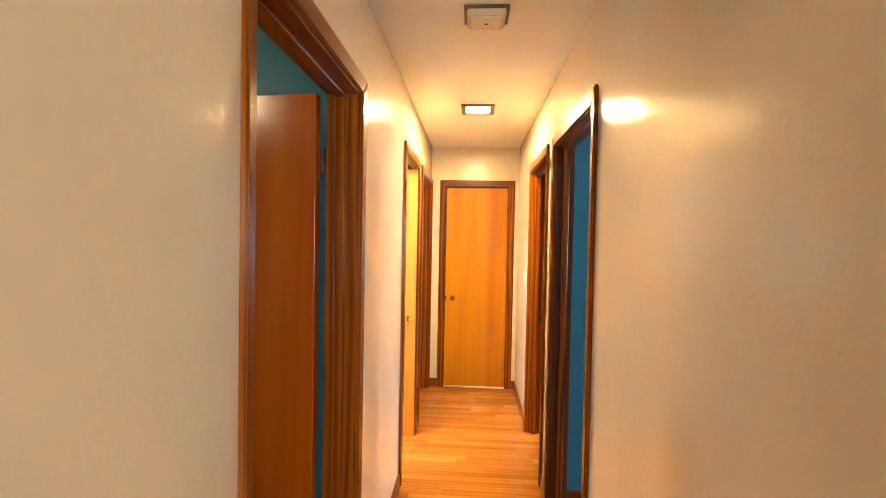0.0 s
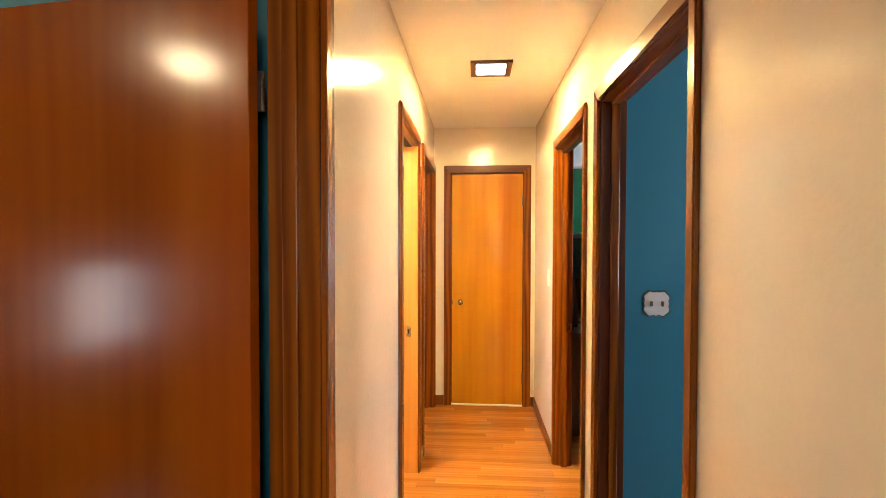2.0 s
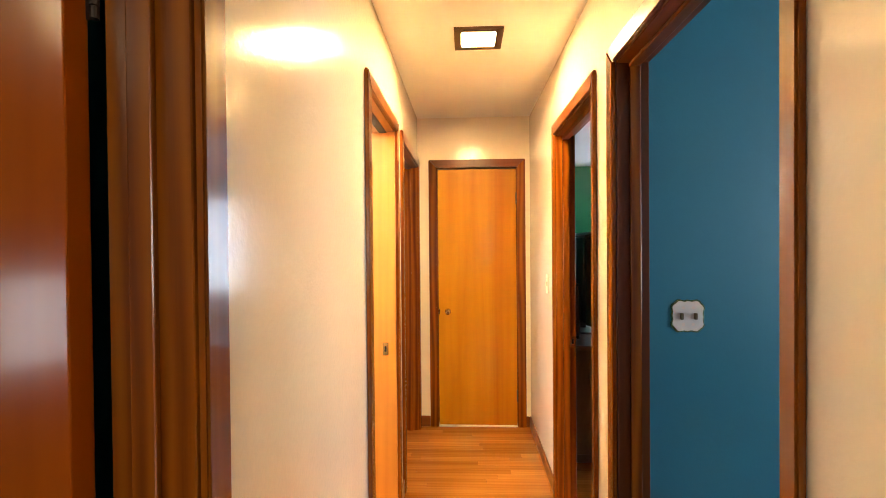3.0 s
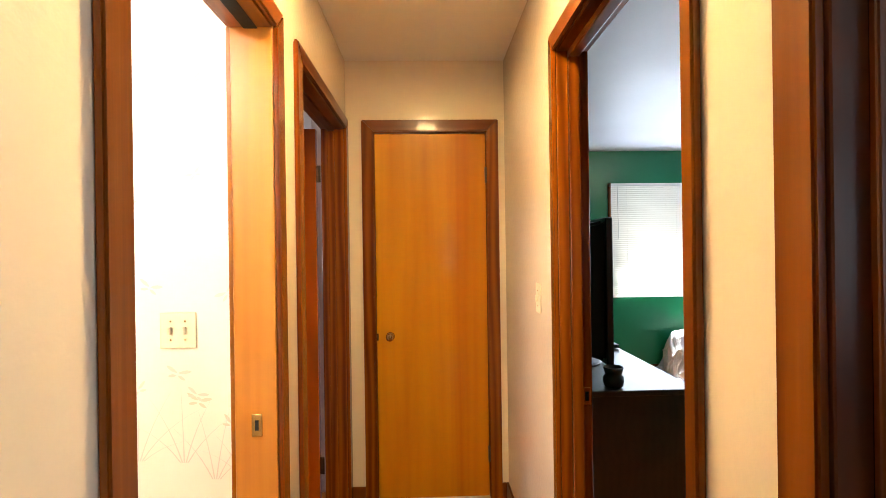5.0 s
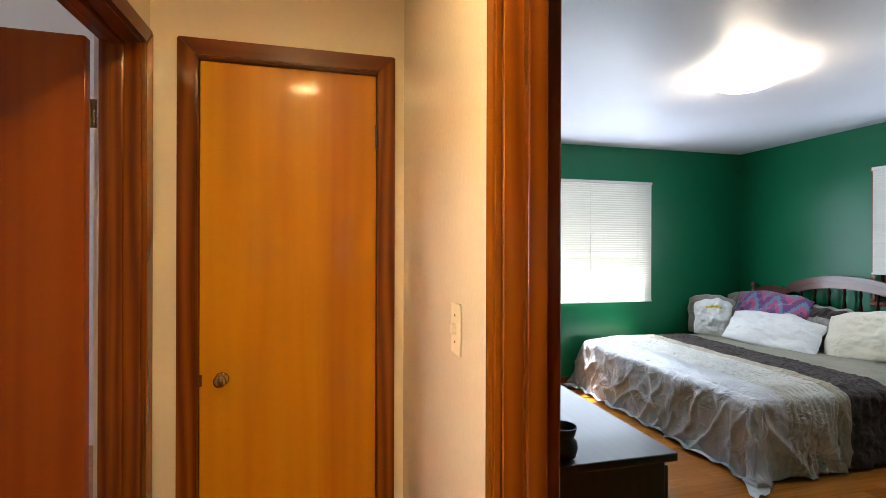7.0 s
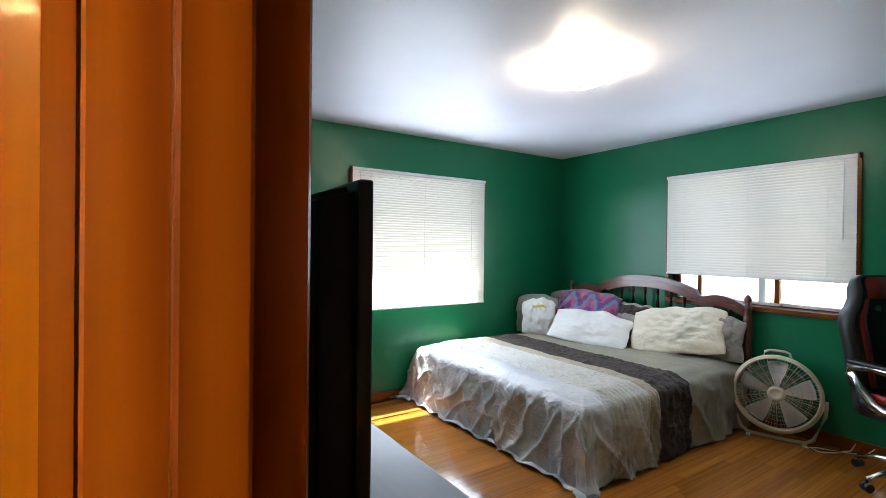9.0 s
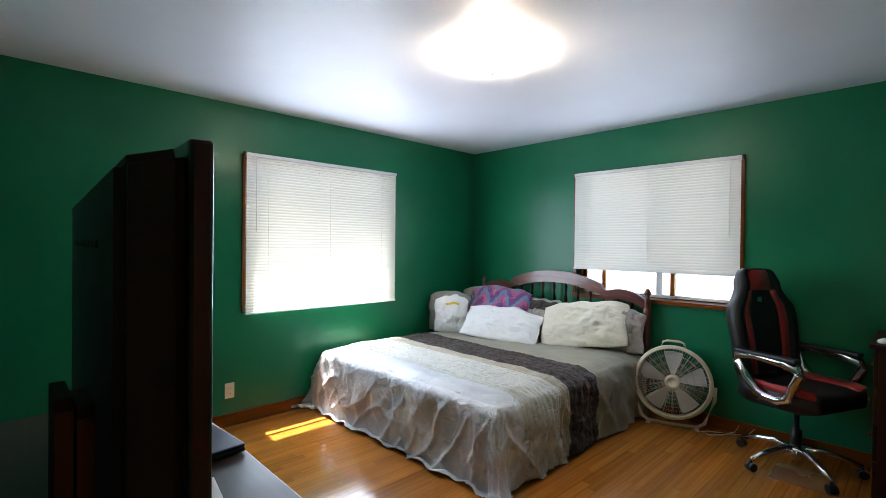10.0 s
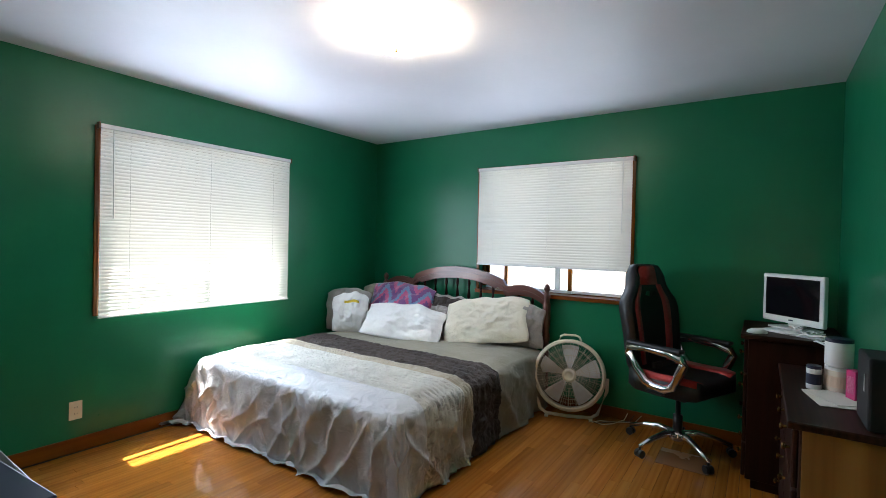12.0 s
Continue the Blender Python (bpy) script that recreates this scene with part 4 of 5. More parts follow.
N_ = 72
ts = [-1 + 2 * k / N_ for k in range(N_ + 1)]
hw = (6.70 - 4.89) / 2 - 0.02
for nm, lo, hi, x0, x1 in (("crest_rail", 0.09, 0.0, HX - 0.02, HX + 0.02), ("crest_bead", 0.058, 0.045, HX - 0.028, HX - 0.018)):
    o = [(YM + t * hw, rail_top(t) - hi) for t in ts] + [(YM + t * hw, rail_top(t) - lo - (0.02 if abs(t) < 0.5 and nm == "crest_rail" else 0)) for t in reversed(ts)]
    bm = bmesh.new()
    n = len(ts)
    fr = [[bm.verts.new((x, y, z)) for y, z in o] for x in (x0, x1)]
    for k in range(n - 1):
        m_ = 2 * n - 1 - k
        for r in fr:
            bm.faces.new((r[k], r[k + 1], r[m_ - 1], r[m_]))
        bm.faces.new((fr[0][k], fr[0][k + 1], fr[1][k + 1], fr[1][k]))
        bm.faces.new((fr[0][m_], fr[0][m_ - 1], fr[1][m_ - 1], fr[1][m_]))
    bedpart(nm, bm, CHERRY, "curved dark cherry rail")
bedpart("lower_rail", soft_box(HX - 0.016, HX + 0.016, 4.91, 6.68, 0.62, 0.70, 0.006, 2), CHERRY)
for k in range(13):
    y = 4.89 + (k + 1) * 1.81 / 14
    t = (y - YM) / hw
    top = rail_top(t) - 0.085
    hgt = top - 0.69
    bedpart("spindle", lathe([(0.009, 0.69), (0.015, 0.69 + hgt * 0.18), (0.008, 0.69 + hgt * 0.3), (0.017, 0.69 + hgt * 0.5), (0.008, 0.69 + hgt * 0.7), (0.015, 0.69 + hgt * 0.82), (0.007, top)], 10, Matrix.Translation((HX, y, 0))), WALNUT, "", True)

# ---- dresser with television ----
DX0, DX1, DY0, DY1, DZ = XR2 + 0.02, 1.12, 3.83, 5.42, 0.775
dr = thing("dresser", "long espresso brown dresser under the television", "dresser", ((DX0 + DX1) / 2, (DY0 + DY1) / 2, 0))
DI = Matrix.Translation((-(DX0 + DX1) / 2, -(DY0 + DY1) / 2, 0))


def drpart(name, bm, m, parent=None, label=""):
    bm.transform(DI)
    return part(name, bm, m, parent or dr, label)


drpart("body", soft_box(DX0, DX1 - 0.02, DY0 + 0.012, DY1 - 0.012, 0.06, DZ - 0.026, 0.003, 1), ESPRESSO)
drpart("plinth", soft_box(DX0, DX1 - 0.05, DY0 + 0.03, DY1 - 0.03, 0.0, 0.0595, 0.003, 1), ESPRESSO)
drpart("top", soft_box(DX0, DX1 + 0.015, DY0, DY1, DZ - 0.025, DZ, 0.004, 2), ESPRESSO, None, "flat espresso top with dull sheen")
for c in range(2):
    for r in range(3):
        ya = DY0 + 0.02 + c * (DY1 - DY0 - 0.03) / 2
        yb = ya + (DY1 - DY0 - 0.03) / 2 - 0.012
        za = 0.075 + r * 0.222
        d = drpart("drawer", soft_box(DX1 - 0.0195, DX1 - 0.001, ya, yb, za, za + 0.212, 0.003, 1), ESPRESSO)
        for q in (0.28, 0.72):
            kb = lathe([(0.006, 0), (0.006, 0.012), (0.014, 0.016), (0.015, 0.024), (0.008, 0.028)], 14, pose(DX1 - 0.001, ya + (yb - ya) * q, za + 0.106, 0, 90, 0))
            drpart("drawer_knob", kb, BLACK, d)

tv = thing("television", "large black flat television seen from behind", "television", pose(0.787, 4.50, DZ, 0, 0, -3))
part("bezel", soft_box(0.030, 0.062, -0.545, 0.545, 0.075, 0.752, 0.006, 2), BLACK, tv)
part("screen", soft_box(0.062, 0.0645, -0.51, 0.51, 0.115, 0.72, 0.001, 1), SCREEN, tv)
bm = bmesh.new()
box(bm, -0.05, 0.0295, -0.535, 0.535, 0.09, 0.742)
for v in bm.verts:
    if v.co.x < 0:
        v.co.y *= 0.975
        v.co.z = 0.43 + (v.co.z - 0.43) * 0.93
bmesh.ops.bevel(bm, geom=bm.edges[:], offset=0.014, segments=3, affect="EDGES")
part("back_cover", bm, MATTE, tv, "matte black back housing")
for k in range(9):
    part("vent_slot", soft_box(-0.0535, -0.049, -0.30 + k * 0.07, -0.25 + k * 0.07, 0.60, 0.612, 0.0008, 1), MATTE, tv)
part("neck", soft_box(0.005, 0.05, -0.10, 0.10, 0.012, 0.12, 0.006, 2), BLACK, tv)
part("stand", lathe([(0.27, 0.0005), (0.272, 0.008), (0.255, 0.014), (0.10, 0.02)], 40, Matrix.Diagonal((0.45, 1, 1, 1)) @ Matrix.Translation((0.06, 0, 0))), BLACK, tv, "glossy oval stand")

# ---- fan ----
fan = thing("floor_fan", "round beige air circulator fan on floor", "fan", pose(4.40, 4.63, 0, 0, 0, -72))
# local: faces -y
C, R = 0.335, 0.255
TILT = pose(0, 0.02, C, -10, 0, 0)


def ring(r, t, y, n=48):
    return [(r * math.cos(6.28319 * k / n), y, r * math.sin(6.28319 * k / n)) for k in range(n)]


def fanpart(name, bm, m, label="", smooth=True):
    bm.transform(TILT)
    return part(name, bm, m, fan, label, smooth)


prof = [(R + 0.012, -0.055), (R + 0.022, -0.05), (R + 0.026, 0.0), (R + 0.02, 0.055), (R + 0.004, 0.06), (R - 0.004, 0.05), (R - 0.004, -0.05), (R + 0.004, -0.056)]
bm = bmesh.new()
n = 56
rings = [[bm.verts.new((r * math.cos(6.28319 * k / n), y, r * math.sin(6.28319 * k / n))) for k in range(n)] for r, y in prof]
for i in range(len(rings)):
    a, b = rings[i], rings[(i + 1) % len(rings)]
    for k in range(n):
        bm.faces.new((a[k], a[(k + 1) % n], b[(k + 1) % n], b[k]))
fanpart("housing", bm, BEIGE, "round beige plastic housing")
bm = tube(bmesh.new(), ring(R + 0.002, 0, -0.058), 0.006, 8, True)
fanpart("front_rim", bm, BEIGE)
bm = bmesh.new()
for k in range(72):
    a = 6.28319 * k / 72
    c, s = math.cos(a), math.sin(a)
    c2, s2 = math.cos(a + 0.16), math.sin(a + 0.16)
    tube(bm, [(0.045 * c, -0.068, 0.045 * s), (0.15 * c2, -0.070, 0.15 * s2), (R * c2, -0.056, R * s2)], 0.0012, 4)
for r in (0.10, 0.155, 0.21):
    tube(bm, ring(r, 0, -0.0695), 0.0016, 4, True)
tagged(fanpart("grille", bm, BEIGE, "fine curved wire grille"), kind="stuff")
fanpart("hub_cap", lathe([(0.052, 0.058), (0.054, 0.066), (0.046, 0.077), (0.030, 0.080), (0.028, 0.076), (0.004, 0.076)], 28, pose(0, 0, 0, 90, 0, 0)), BEIGE, "round hub cap with worn badge")
for k in range(5):
    bm = bmesh.new()
    a0 = 6.28319 * k / 5 + 0.3
    g = []
    for i in range(7):
        r = 0.05 + 0.185 * i / 6
        half = 0.16 + 0.22 * math.sin(min(1, i / 5) * 1.57)
        half *= 0.055 / max(r, 0.075) + 0.55
        row = []
        for j in range(5):
            a = a0 + half * (j / 4 - 0.5) * 2
            row.append(bm.verts.new((r * math.cos(a), -0.012 + 0.032 * (j / 4 - 0.5) * 2, r * math.sin(a))))
        g.append(row)
    for i in range(6):
        for j in range(4):
            bm.faces.new((g[i][j], g[i + 1][j], g[i + 1][j + 1], g[i][j + 1]))
    bmesh.ops.solidify(bm, geom=bm.faces[:], thickness=0.003)
    fanpart("blade", bm, WHITE, "translucent cream blade")
fanpart("motor", lathe([(0.05, -0.045), (0.055, -0.03), (0.055, 0.03), (0.03, 0.045)], 20, pose(0, 0.02, 0, 90, 0, 0)), BEIGE)
bm = bmesh.new()
for k in range(24):
    a = 6.28319 * k / 24
    tube(bm, [(0.03 * math.cos(a), 0.058, 0.03 * math.sin(a)), (R * math.cos(a), 0.055, R * math.sin(a))], 0.0018, 4)
for r in (0.08, 0.14, 0.2):
    tube(bm, ring(r, 0, 0.057), 0.0018, 4, True)
tagged(fanpart("rear_grille", bm, BEIGE), kind="stuff")
fanpart("handle", tube(bmesh.new(), [(-0.085, 0.0, R + 0.012), (-0.075, 0.0, R + 0.045), (-0.045, 0.0, R + 0.058), (0.045, 0.0, R + 0.058), (0.075, 0.0, R + 0.045), (0.085, 0.0, R + 0.012)], 0.009, 10), BEIGE, "carrying handle")
fb = tube(bmesh.new(), [(R + 0.034, 0.0, C), (R + 0.03, 0.0, C - 0.10), (0.22, 0.0, 0.05), (0.17, 0.0, 0.016), (0.0, -0.01, 0.013), (-0.17, 0.0, 0.016), (-0.22, 0.0, 0.05), (-R - 0.03, 0.0, C - 0.10), (-R - 0.034, 0.0, C)], 0.013, 10)
part("stand", fb, BEIGE, fan, "curved swivel stand", True)
for x in (-0.17, 0.17):
    part("foot", soft_box(x - 0.014, x + 0.014, -0.05, 0.06, 0.0, 0.012, 0.004, 2), BEIGE, fan)

# ---- gaming chair ----
chair = thing("office_chair", "black and red racing office chair with chrome arms", "chair", pose(4.27, 3.83, 0, 0, 0, -24))
# local: faces -y


def seg(z, w, y, t, n=16, notch=0.0):
    """One closed cross-section of the backrest, with side wings."""
    pts = []
    for k in range(n + 1):
        u = -1 + 2 * k / n
        pts.append((u * w, y - t * 0.5 - 0.035 * abs(u) ** 3, z))
    for k in range(n, -1, -1):
        u = -1 + 2 * k / n
        pts.append((u * w, y + t * 0.5 - 0.02 * abs(u) ** 3, z))
    return pts


def loft(sections, pick=None):
    bm = bmesh.new()
    rows = [[bm.verts.new(p) for p in s] for s in sections]
    n = len(rows[0])
    for i in range(len(rows) - 1):
        for k in range(n):
            f_ = bm.faces.new((rows[i][k], rows[i][(k + 1) % n], rows[i + 1][(k + 1) % n], rows[i + 1][k]))
            if pick:
                f_.material_index = pick(i, k, n)
    bm.faces.new(rows[0][::-1])
    bm.faces.new(rows[-1])
    return bm


profile = [(0.50, 0.20, 0.21), (0.56, 0.235, 0.215), (0.66, 0.25, 0.225), (0.76, 0.255, 0.235), (0.86, 0.265, 0.25), (0.94, 0.27, 0.265), (1.00, 0.25, 0.275), (1.05, 0.20, 0.285), (1.10, 0.165, 0.295), (1.16, 0.155, 0.305), (1.21, 0.145, 0.312), (1.235, 0.12, 0.317), (1.245, 0.07, 0.32)]
part("backrest", loft([seg(z, w, y, 0.085 if z < 1.2 else 0.05) for z, w, y in profile]), LEATHER, chair, "black leatherette backrest with side wings", True)
# red stripes that run up the front of the back, and a red headrest
for sx in (-1, 1):
    rows = []
    for z, w, y in profile[1:9]:
        u0, u1 = 0.50, 0.74
        q = [(sx * u * w, y - 0.0425 - 0.035 * u ** 3 - 0.004, z) for u in (u0, u1)]
        rows.append([*q, (q[1][0], q[1][1] + 0.01, z), (q[0][0], q[0][1] + 0.01, z)])
    part("red_stripe", loft(rows), REDCLOTH, chair, "red leatherette stripe", True)
rows = []
for z, w, y in profile[8:12]:
    rows.append([(-0.6 * w, y - 0.052, z), (0.6 * w, y - 0.052, z), (0.6 * w, y - 0.03, z), (-0.6 * w, y - 0.03, z)])
part("headrest_panel", loft(rows), REDCLOTH, chair, "red headrest panel", True)
for sx in (-1, 1):
    bm = sweep([(0.012, -0.018), (0.062, -0.012), (0.055, 0.014), (0.02, 0.02)], -0.002, 0.002)
    bm.transform(Matrix.Translation((0, 0.229, 1.035)) @ pose(0, 0, 0, 8, 0, 90 if sx > 0 else -90) @ Matrix.Diagonal((1, 1, 1 if sx > 0 else 1, 1)))
    part("belt_slot", bm, CHROME if sx > 0 else MATTE, chair, "slot in the upper backrest")
seat_rows = []
for y, w, z, t in ((-0.27, 0.19, 0.475, 0.05), (-0.255, 0.225, 0.48, 0.09), (-0.18, 0.245, 0.475, 0.11), (0.0, 0.25, 0.465, 0.115), (0.16, 0.245, 0.465, 0.115), (0.23, 0.22, 0.47, 0.09)):
    r = []
    for k in range(13):
        u = -1 + 2 * k / 12
        r.append((u * w, y, z + t * 0.5 + 0.03 * abs(u) ** 3))
    for k in range(12, -1, -1):
        u = -1 + 2 * k / 12
        r.append((u * w, y, z - t * 0.5))
    seat_rows.append(r)
part("seat", loft(seat_rows), LEATHER, chair, "black leatherette seat", True)
for sx in (-1, 1):
    rows = [[(sx * (w - 0.07), y, z + t * 0.5 + 0.012), (sx * (w + 0.004), y, z + t * 0.5 + 0.036), (sx * (w + 0.006), y, z + t * 0.5 - 0.01), (sx * (w - 0.07), y, z + t * 0.5 - 0.01)] for y, w, z, t in ((-0.25, 0.222, 0.48, 0.09), (-0.18, 0.245, 0.475, 0.11), (0.0, 0.25, 0.465, 0.115), (0.14, 0.245, 0.465, 0.115))]
    part("seat_piping", loft(rows), REDCLOTH, chair, "red seat edge", True)
    # loop arm
    x = sx * 0.285
    loop = [(x, 0.19, 0.70), (x, 0.06, 0.715), (x, -0.10, 0.705), (x, -0.185, 0.685), (x, -0.20, 0.655), (x, -0.165, 0.57), (x, -0.125, 0.50), (x, -0.08, 0.475), (x * 0.97, 0.0, 0.475), (x * 0.96, 0.06, 0.49), (x * 0.97, 0.13, 0.57), (x, 0.19, 0.655)]
    part("arm", tube(bmesh.new(), loop, 0.028, 10, True), CHROME, chair, "polished chrome loop arm", True)
    bm = soft_box(x - 0.032, x + 0.032, -0.19, 0.19, 0.0, 0.026, 0.010, 3)
    bm.transform(Matrix.Translation((0, 0, 0.716)))
    part("arm_pad", bm, LEATHER, chair, "black padded arm rest")
    part("arm_bracket", soft_box(min(x * 0.6, x * 0.96), max(x * 0.6, x * 0.96), -0.06, 0.06, 0.425, 0.445, 0.003, 1), BLACK, chair)
part("back_bracket", soft_box(-0.05, 0.05, 0.15, 0.27, 0.40, 0.56, 0.01, 2), BLACK, chair)
part("tilt_box", soft_box(-0.09, 0.09, -0.10, 0.14, 0.36, 0.41, 0.01, 2), BLACK, chair)
part("lever", tube(bmesh.new(), [(0.08, 0.0, 0.37), (0.24, 0.0, 0.365), (0.29, 0.0, 0.36)], [0.006, 0.006, 0.011], 8), BLACK, chair)
part("gas_lift", lathe([(0.03, 0.10), (0.03, 0.24), (0.016, 0.245), (0.016, 0.37)], 18), BLACK, chair, "", True)
part("hub", lathe([(0.05, 0.075), (0.055, 0.085), (0.05, 0.13), (0.03, 0.14)], 20), CHROME, chair, "", True)
for k in range(5):
    a = 1.2566 * k + 1.72
    c, s = math.cos(a), math.sin(a)
    leg = tube(bmesh.new(), [(0.03 * c, 0.03 * s, 0.115), (0.12 * c, 0.12 * s, 0.125), (0.22 * c, 0.22 * s, 0.108), (0.33 * c, 0.33 * s, 0.072)], [0.024, 0.022, 0.018, 0.014], 10)
    lg = part("base_leg", leg, CHROME, chair, "chrome star-base leg", True)
    cs = bmesh.new()
    for q in (-0.014, 0.014):
        ox, oy = 0.33 * c - s * q, 0.33 * s + c * q
        tube(cs, [(ox + s * 0.009, oy - c * 0.009, 0.0265), (ox - s * 0.009, oy + c * 0.009, 0.0265)], 0.026, 16)
    tube(cs, [(0.33 * c, 0.33 * s, 0.03), (0.33 * c, 0.33 * s, 0.072)], 0.008, 8)
    part("caster", cs, BLACK, lg)

# ---- tall chest in the corner ----


def drawer_chest(name, label, x0, x1, y0, y1, h, rows, cols, body, side=None, top_mat=None, pulls=True, overhang=0.015):
    """A chest against the south wall with its drawers facing north."""
    cx, cy = (x0 + x1) / 2, (y0 + y1) / 2
    c = thing(name, label, "dresser", (cx, cy, 0))
    mv = Matrix.Translation((-cx, -cy, 0))

    def put(nm, bm, m, parent=None, lab=""):
        bm.transform(mv)
        return part(nm, bm, m, parent or c, lab)
    put("body", soft_box(x0 + 0.012, x1 - 0.012, y0, y1 - 0.022, 0.05, h - 0.028, 0.003, 1), body)
    put("plinth", soft_box(x0 + 0.02, x1 - 0.02, y0, y1 - 0.05, 0.0, 0.0495, 0.003, 1), body)
    put("top", soft_box(x0 - overhang, x1, y0, y1 + overhang, h - 0.0275, h, 0.006, 3), top_mat or body)
    if side:
        put("side_panel", soft_box(x0 + 0.006, x0 + 0.0115, y0 + 0.005, y1 - 0.03, 0.06, h - 0.03, 0.001, 1), side, None, "bare oak side panel")
    w, rh = (x1 - x0 - 0.04) / cols, (h - 0.09) / rows
    for i in range(cols):
        for j in range(rows):
            a, z = x0 + 0.02 + i * w, 0.055 + j * rh
            d = put("drawer", soft_box(a + 0.005, a + w - 0.005, y1 - 0.0215, y1 - 0.002, z + 0.005, z + rh - 0.005, 0.005, 2), body)
            for q in ((0.25, 0.75) if cols < 3 else (0.5,)):
                put("drawer_knob", lathe([(0.006, 0), (0.006, 0.012), (0.013, 0.016), (0.014, 0.023), (0.007, 0.027)], 12, pose(a + w * q, y1 - 0.002, z + rh / 2, -90, 0, 0)), BRASS, d, "small brass knob")
    return c


drawer_chest("chest_of_drawers", "dark walnut chest of drawers in the corner", 3.95, 4.59, BS + 0.015, 3.462, 0.885, 4, 1, WALNUT)
drawer_chest("low_dresser", "low dark cherry dresser with bare oak end", 2.86, 3.90, BS + 0.015, 3.285, 0.755, 3, 2, LOWCHEST, RAWOAK, LOWCHEST)

# all-in-one monitor, keyboard and mouse on the chest
TOP = 0.885
mon = thing("computer_monitor", "white flat monitor on chest of drawers", "monitor", pose(4.335, 3.22, TOP, 0, 0, -135.8 + 180))
part("casing", soft_box(-0.205, 0.205, -0.014, 0.018, 0.035, 0.335, 0.008, 3), WHITE, mon)
part("screen", soft_box(-0.180, 0.180, 0.018, 0.0195, 0.075, 0.312, 0.0006, 1), SCREEN, mon, "black switched-off screen")
part("badge", soft_box(-0.015, 0.015, 0.018, 0.0192, 0.052, 0.060, 0.0005, 1), NAVY, mon)
part("stand", soft_box(-0.05, 0.05, -0.05, -0.0145, 0.012, 0.16, 0.006, 2), WHITE, mon)
part("foot", soft_box(-0.12, 0.12, -0.09, 0.06, 0.0, 0.0115, 0.004, 2), WHITE, mon)
kb = thing("keyboard", "white slim keyboard beneath the monitor", "keyboard", pose(4.12, 3.22, TOP, 0, 0, 55))
part("tray", soft_box(-0.17, 0.17, -0.06, 0.06, 0.0, 0.012, 0.004, 2), WHITE, kb)
kbm = bmesh.new()
for r in range(5):
    for k in range(15):
        box(kbm, -0.155 + k * 0.0208, -0.155 + k * 0.0208 + 0.018, -0.048 + r * 0.0195, -0.048 + r * 0.0195 + 0.0165, 0.0122, 0.015)
tagged(part("key", kbm, WHITE, kb), kind="stuff")
mouse = lathe([(0.026, 0.0), (0.03, 0.006), (0.027, 0.018), (0.016, 0.028), (0.004, 0.031)], 24)
mouse.transform(pose(4.02, 3.40, TOP, 0, 0, 20) @ Matrix.Diagonal((1.05, 1.8, 1, 1)))
tagged(link("computer_mouse", mouse, WHITE, True), "white computer mouse on the dark chest", "mouse")
for k in range(7):
    r = random.Random(k)
    p0 = Vector((4.30 - 0.03 * k, 3.18, TOP + 0.02))
    pts = [p0 + Vector((-0.05 * i + r.uniform(-0.03, 0.03), 0.05 * math.sin(i * 1.3 + k) - 0.012 * i, -0.016 + r.uniform(0, 0.03))) for i in range(9)]
    tagged(link("cable", tube(bmesh.new(), pts, 0.0036, 6), WHITE, True), "tangled white cable on the chest", "cable", "cables on the chest")

# ---- clutter on the low dresser ----
LT = 0.755


def jar(name, label, x, y, z, r, h, body, lid, band=None, category="jar"):
    j = thing(name, label, category, (x, y, z))
    part("body", lathe([(r * 0.93, 0.0), (r, 0.006), (r, h * 0.86), (r * 0.9, h * 0.9)], 28), body, j, "", True)
    part("lid", lathe([(r * 0.98, h * 0.865), (r * 0.98, h * 0.99), (r * 0.9, h)], 28), lid, j, "dark lid" if lid is NAVY else "", False)
    if band:
        part("label", lathe([(r * 1.008, h * 0.22), (r * 1.008, h * 0.66)], 28), band, j)
    return j


jar("jar", "white plastic tub with navy lid", 3.425, 3.10, LT + 0.112, 0.050, 0.122, WHITE, NAVY)
jar("jar", "clear plastic tub with mixed small items", 3.425, 3.10, LT, 0.050, 0.11, PORCELAIN, WHITE, PRINT)
jar("pill_bottle", "small white supplement bottle with navy label", 3.41, 3.185, LT, 0.028, 0.105, WHITE, NAVY, NAVY, "bottle")
mb = thing("box", "magenta cardboard box standing on dresser", "box", pose(3.30, 3.06, LT, 0, 0, 25))
part("carton", soft_box(-0.028, 0.028, -0.018, 0.018, 0.0, 0.125, 0.002, 1), LABELRED, mb)
part("printed_panel", soft_box(-0.02, 0.02, 0.018, 0.0188, 0.03, 0.1, 0.0003, 1), ROSE, mb)
gb = thing("glue_bottle", "small green-capped bottle on dresser", "bottle", (3.225, 3.045, LT))
part("body", lathe([(0.016, 0.0), (0.017, 0.004), (0.017, 0.03), (0.008, 0.036)], 18), LIME, gb, "", True)
part("nozzle", lathe([(0.008, 0.0362), (0.007, 0.05), (0.002, 0.075)], 14), LIME, gb, "", True)
for k, (x, y, a) in enumerate(((3.24, 3.14, 12), (3.28, 3.12, 30))):
    tagged(link("paper_sheet", (lambda b: (b.transform(pose(x, y, LT + 0.002 + 0.003 * k, 0, 0, a)), b)[1])(soft_box(-0.105, 0.105, -0.07, 0.07, 0, 0.0025, 0.0006, 1)), PAPERWHITE), "white paper sheet lying on the dresser", "paper", "papers on the dresser")
bag = thing("storage_box", "tall black fabric box on the dresser", "box", pose(2.99, 3.02, LT, 0, 0, 0))
part("body", soft_box(-0.10, 0.12, -0.02, 0.06, 0.0, 0.25, 0.008, 2), MATTE, bag)
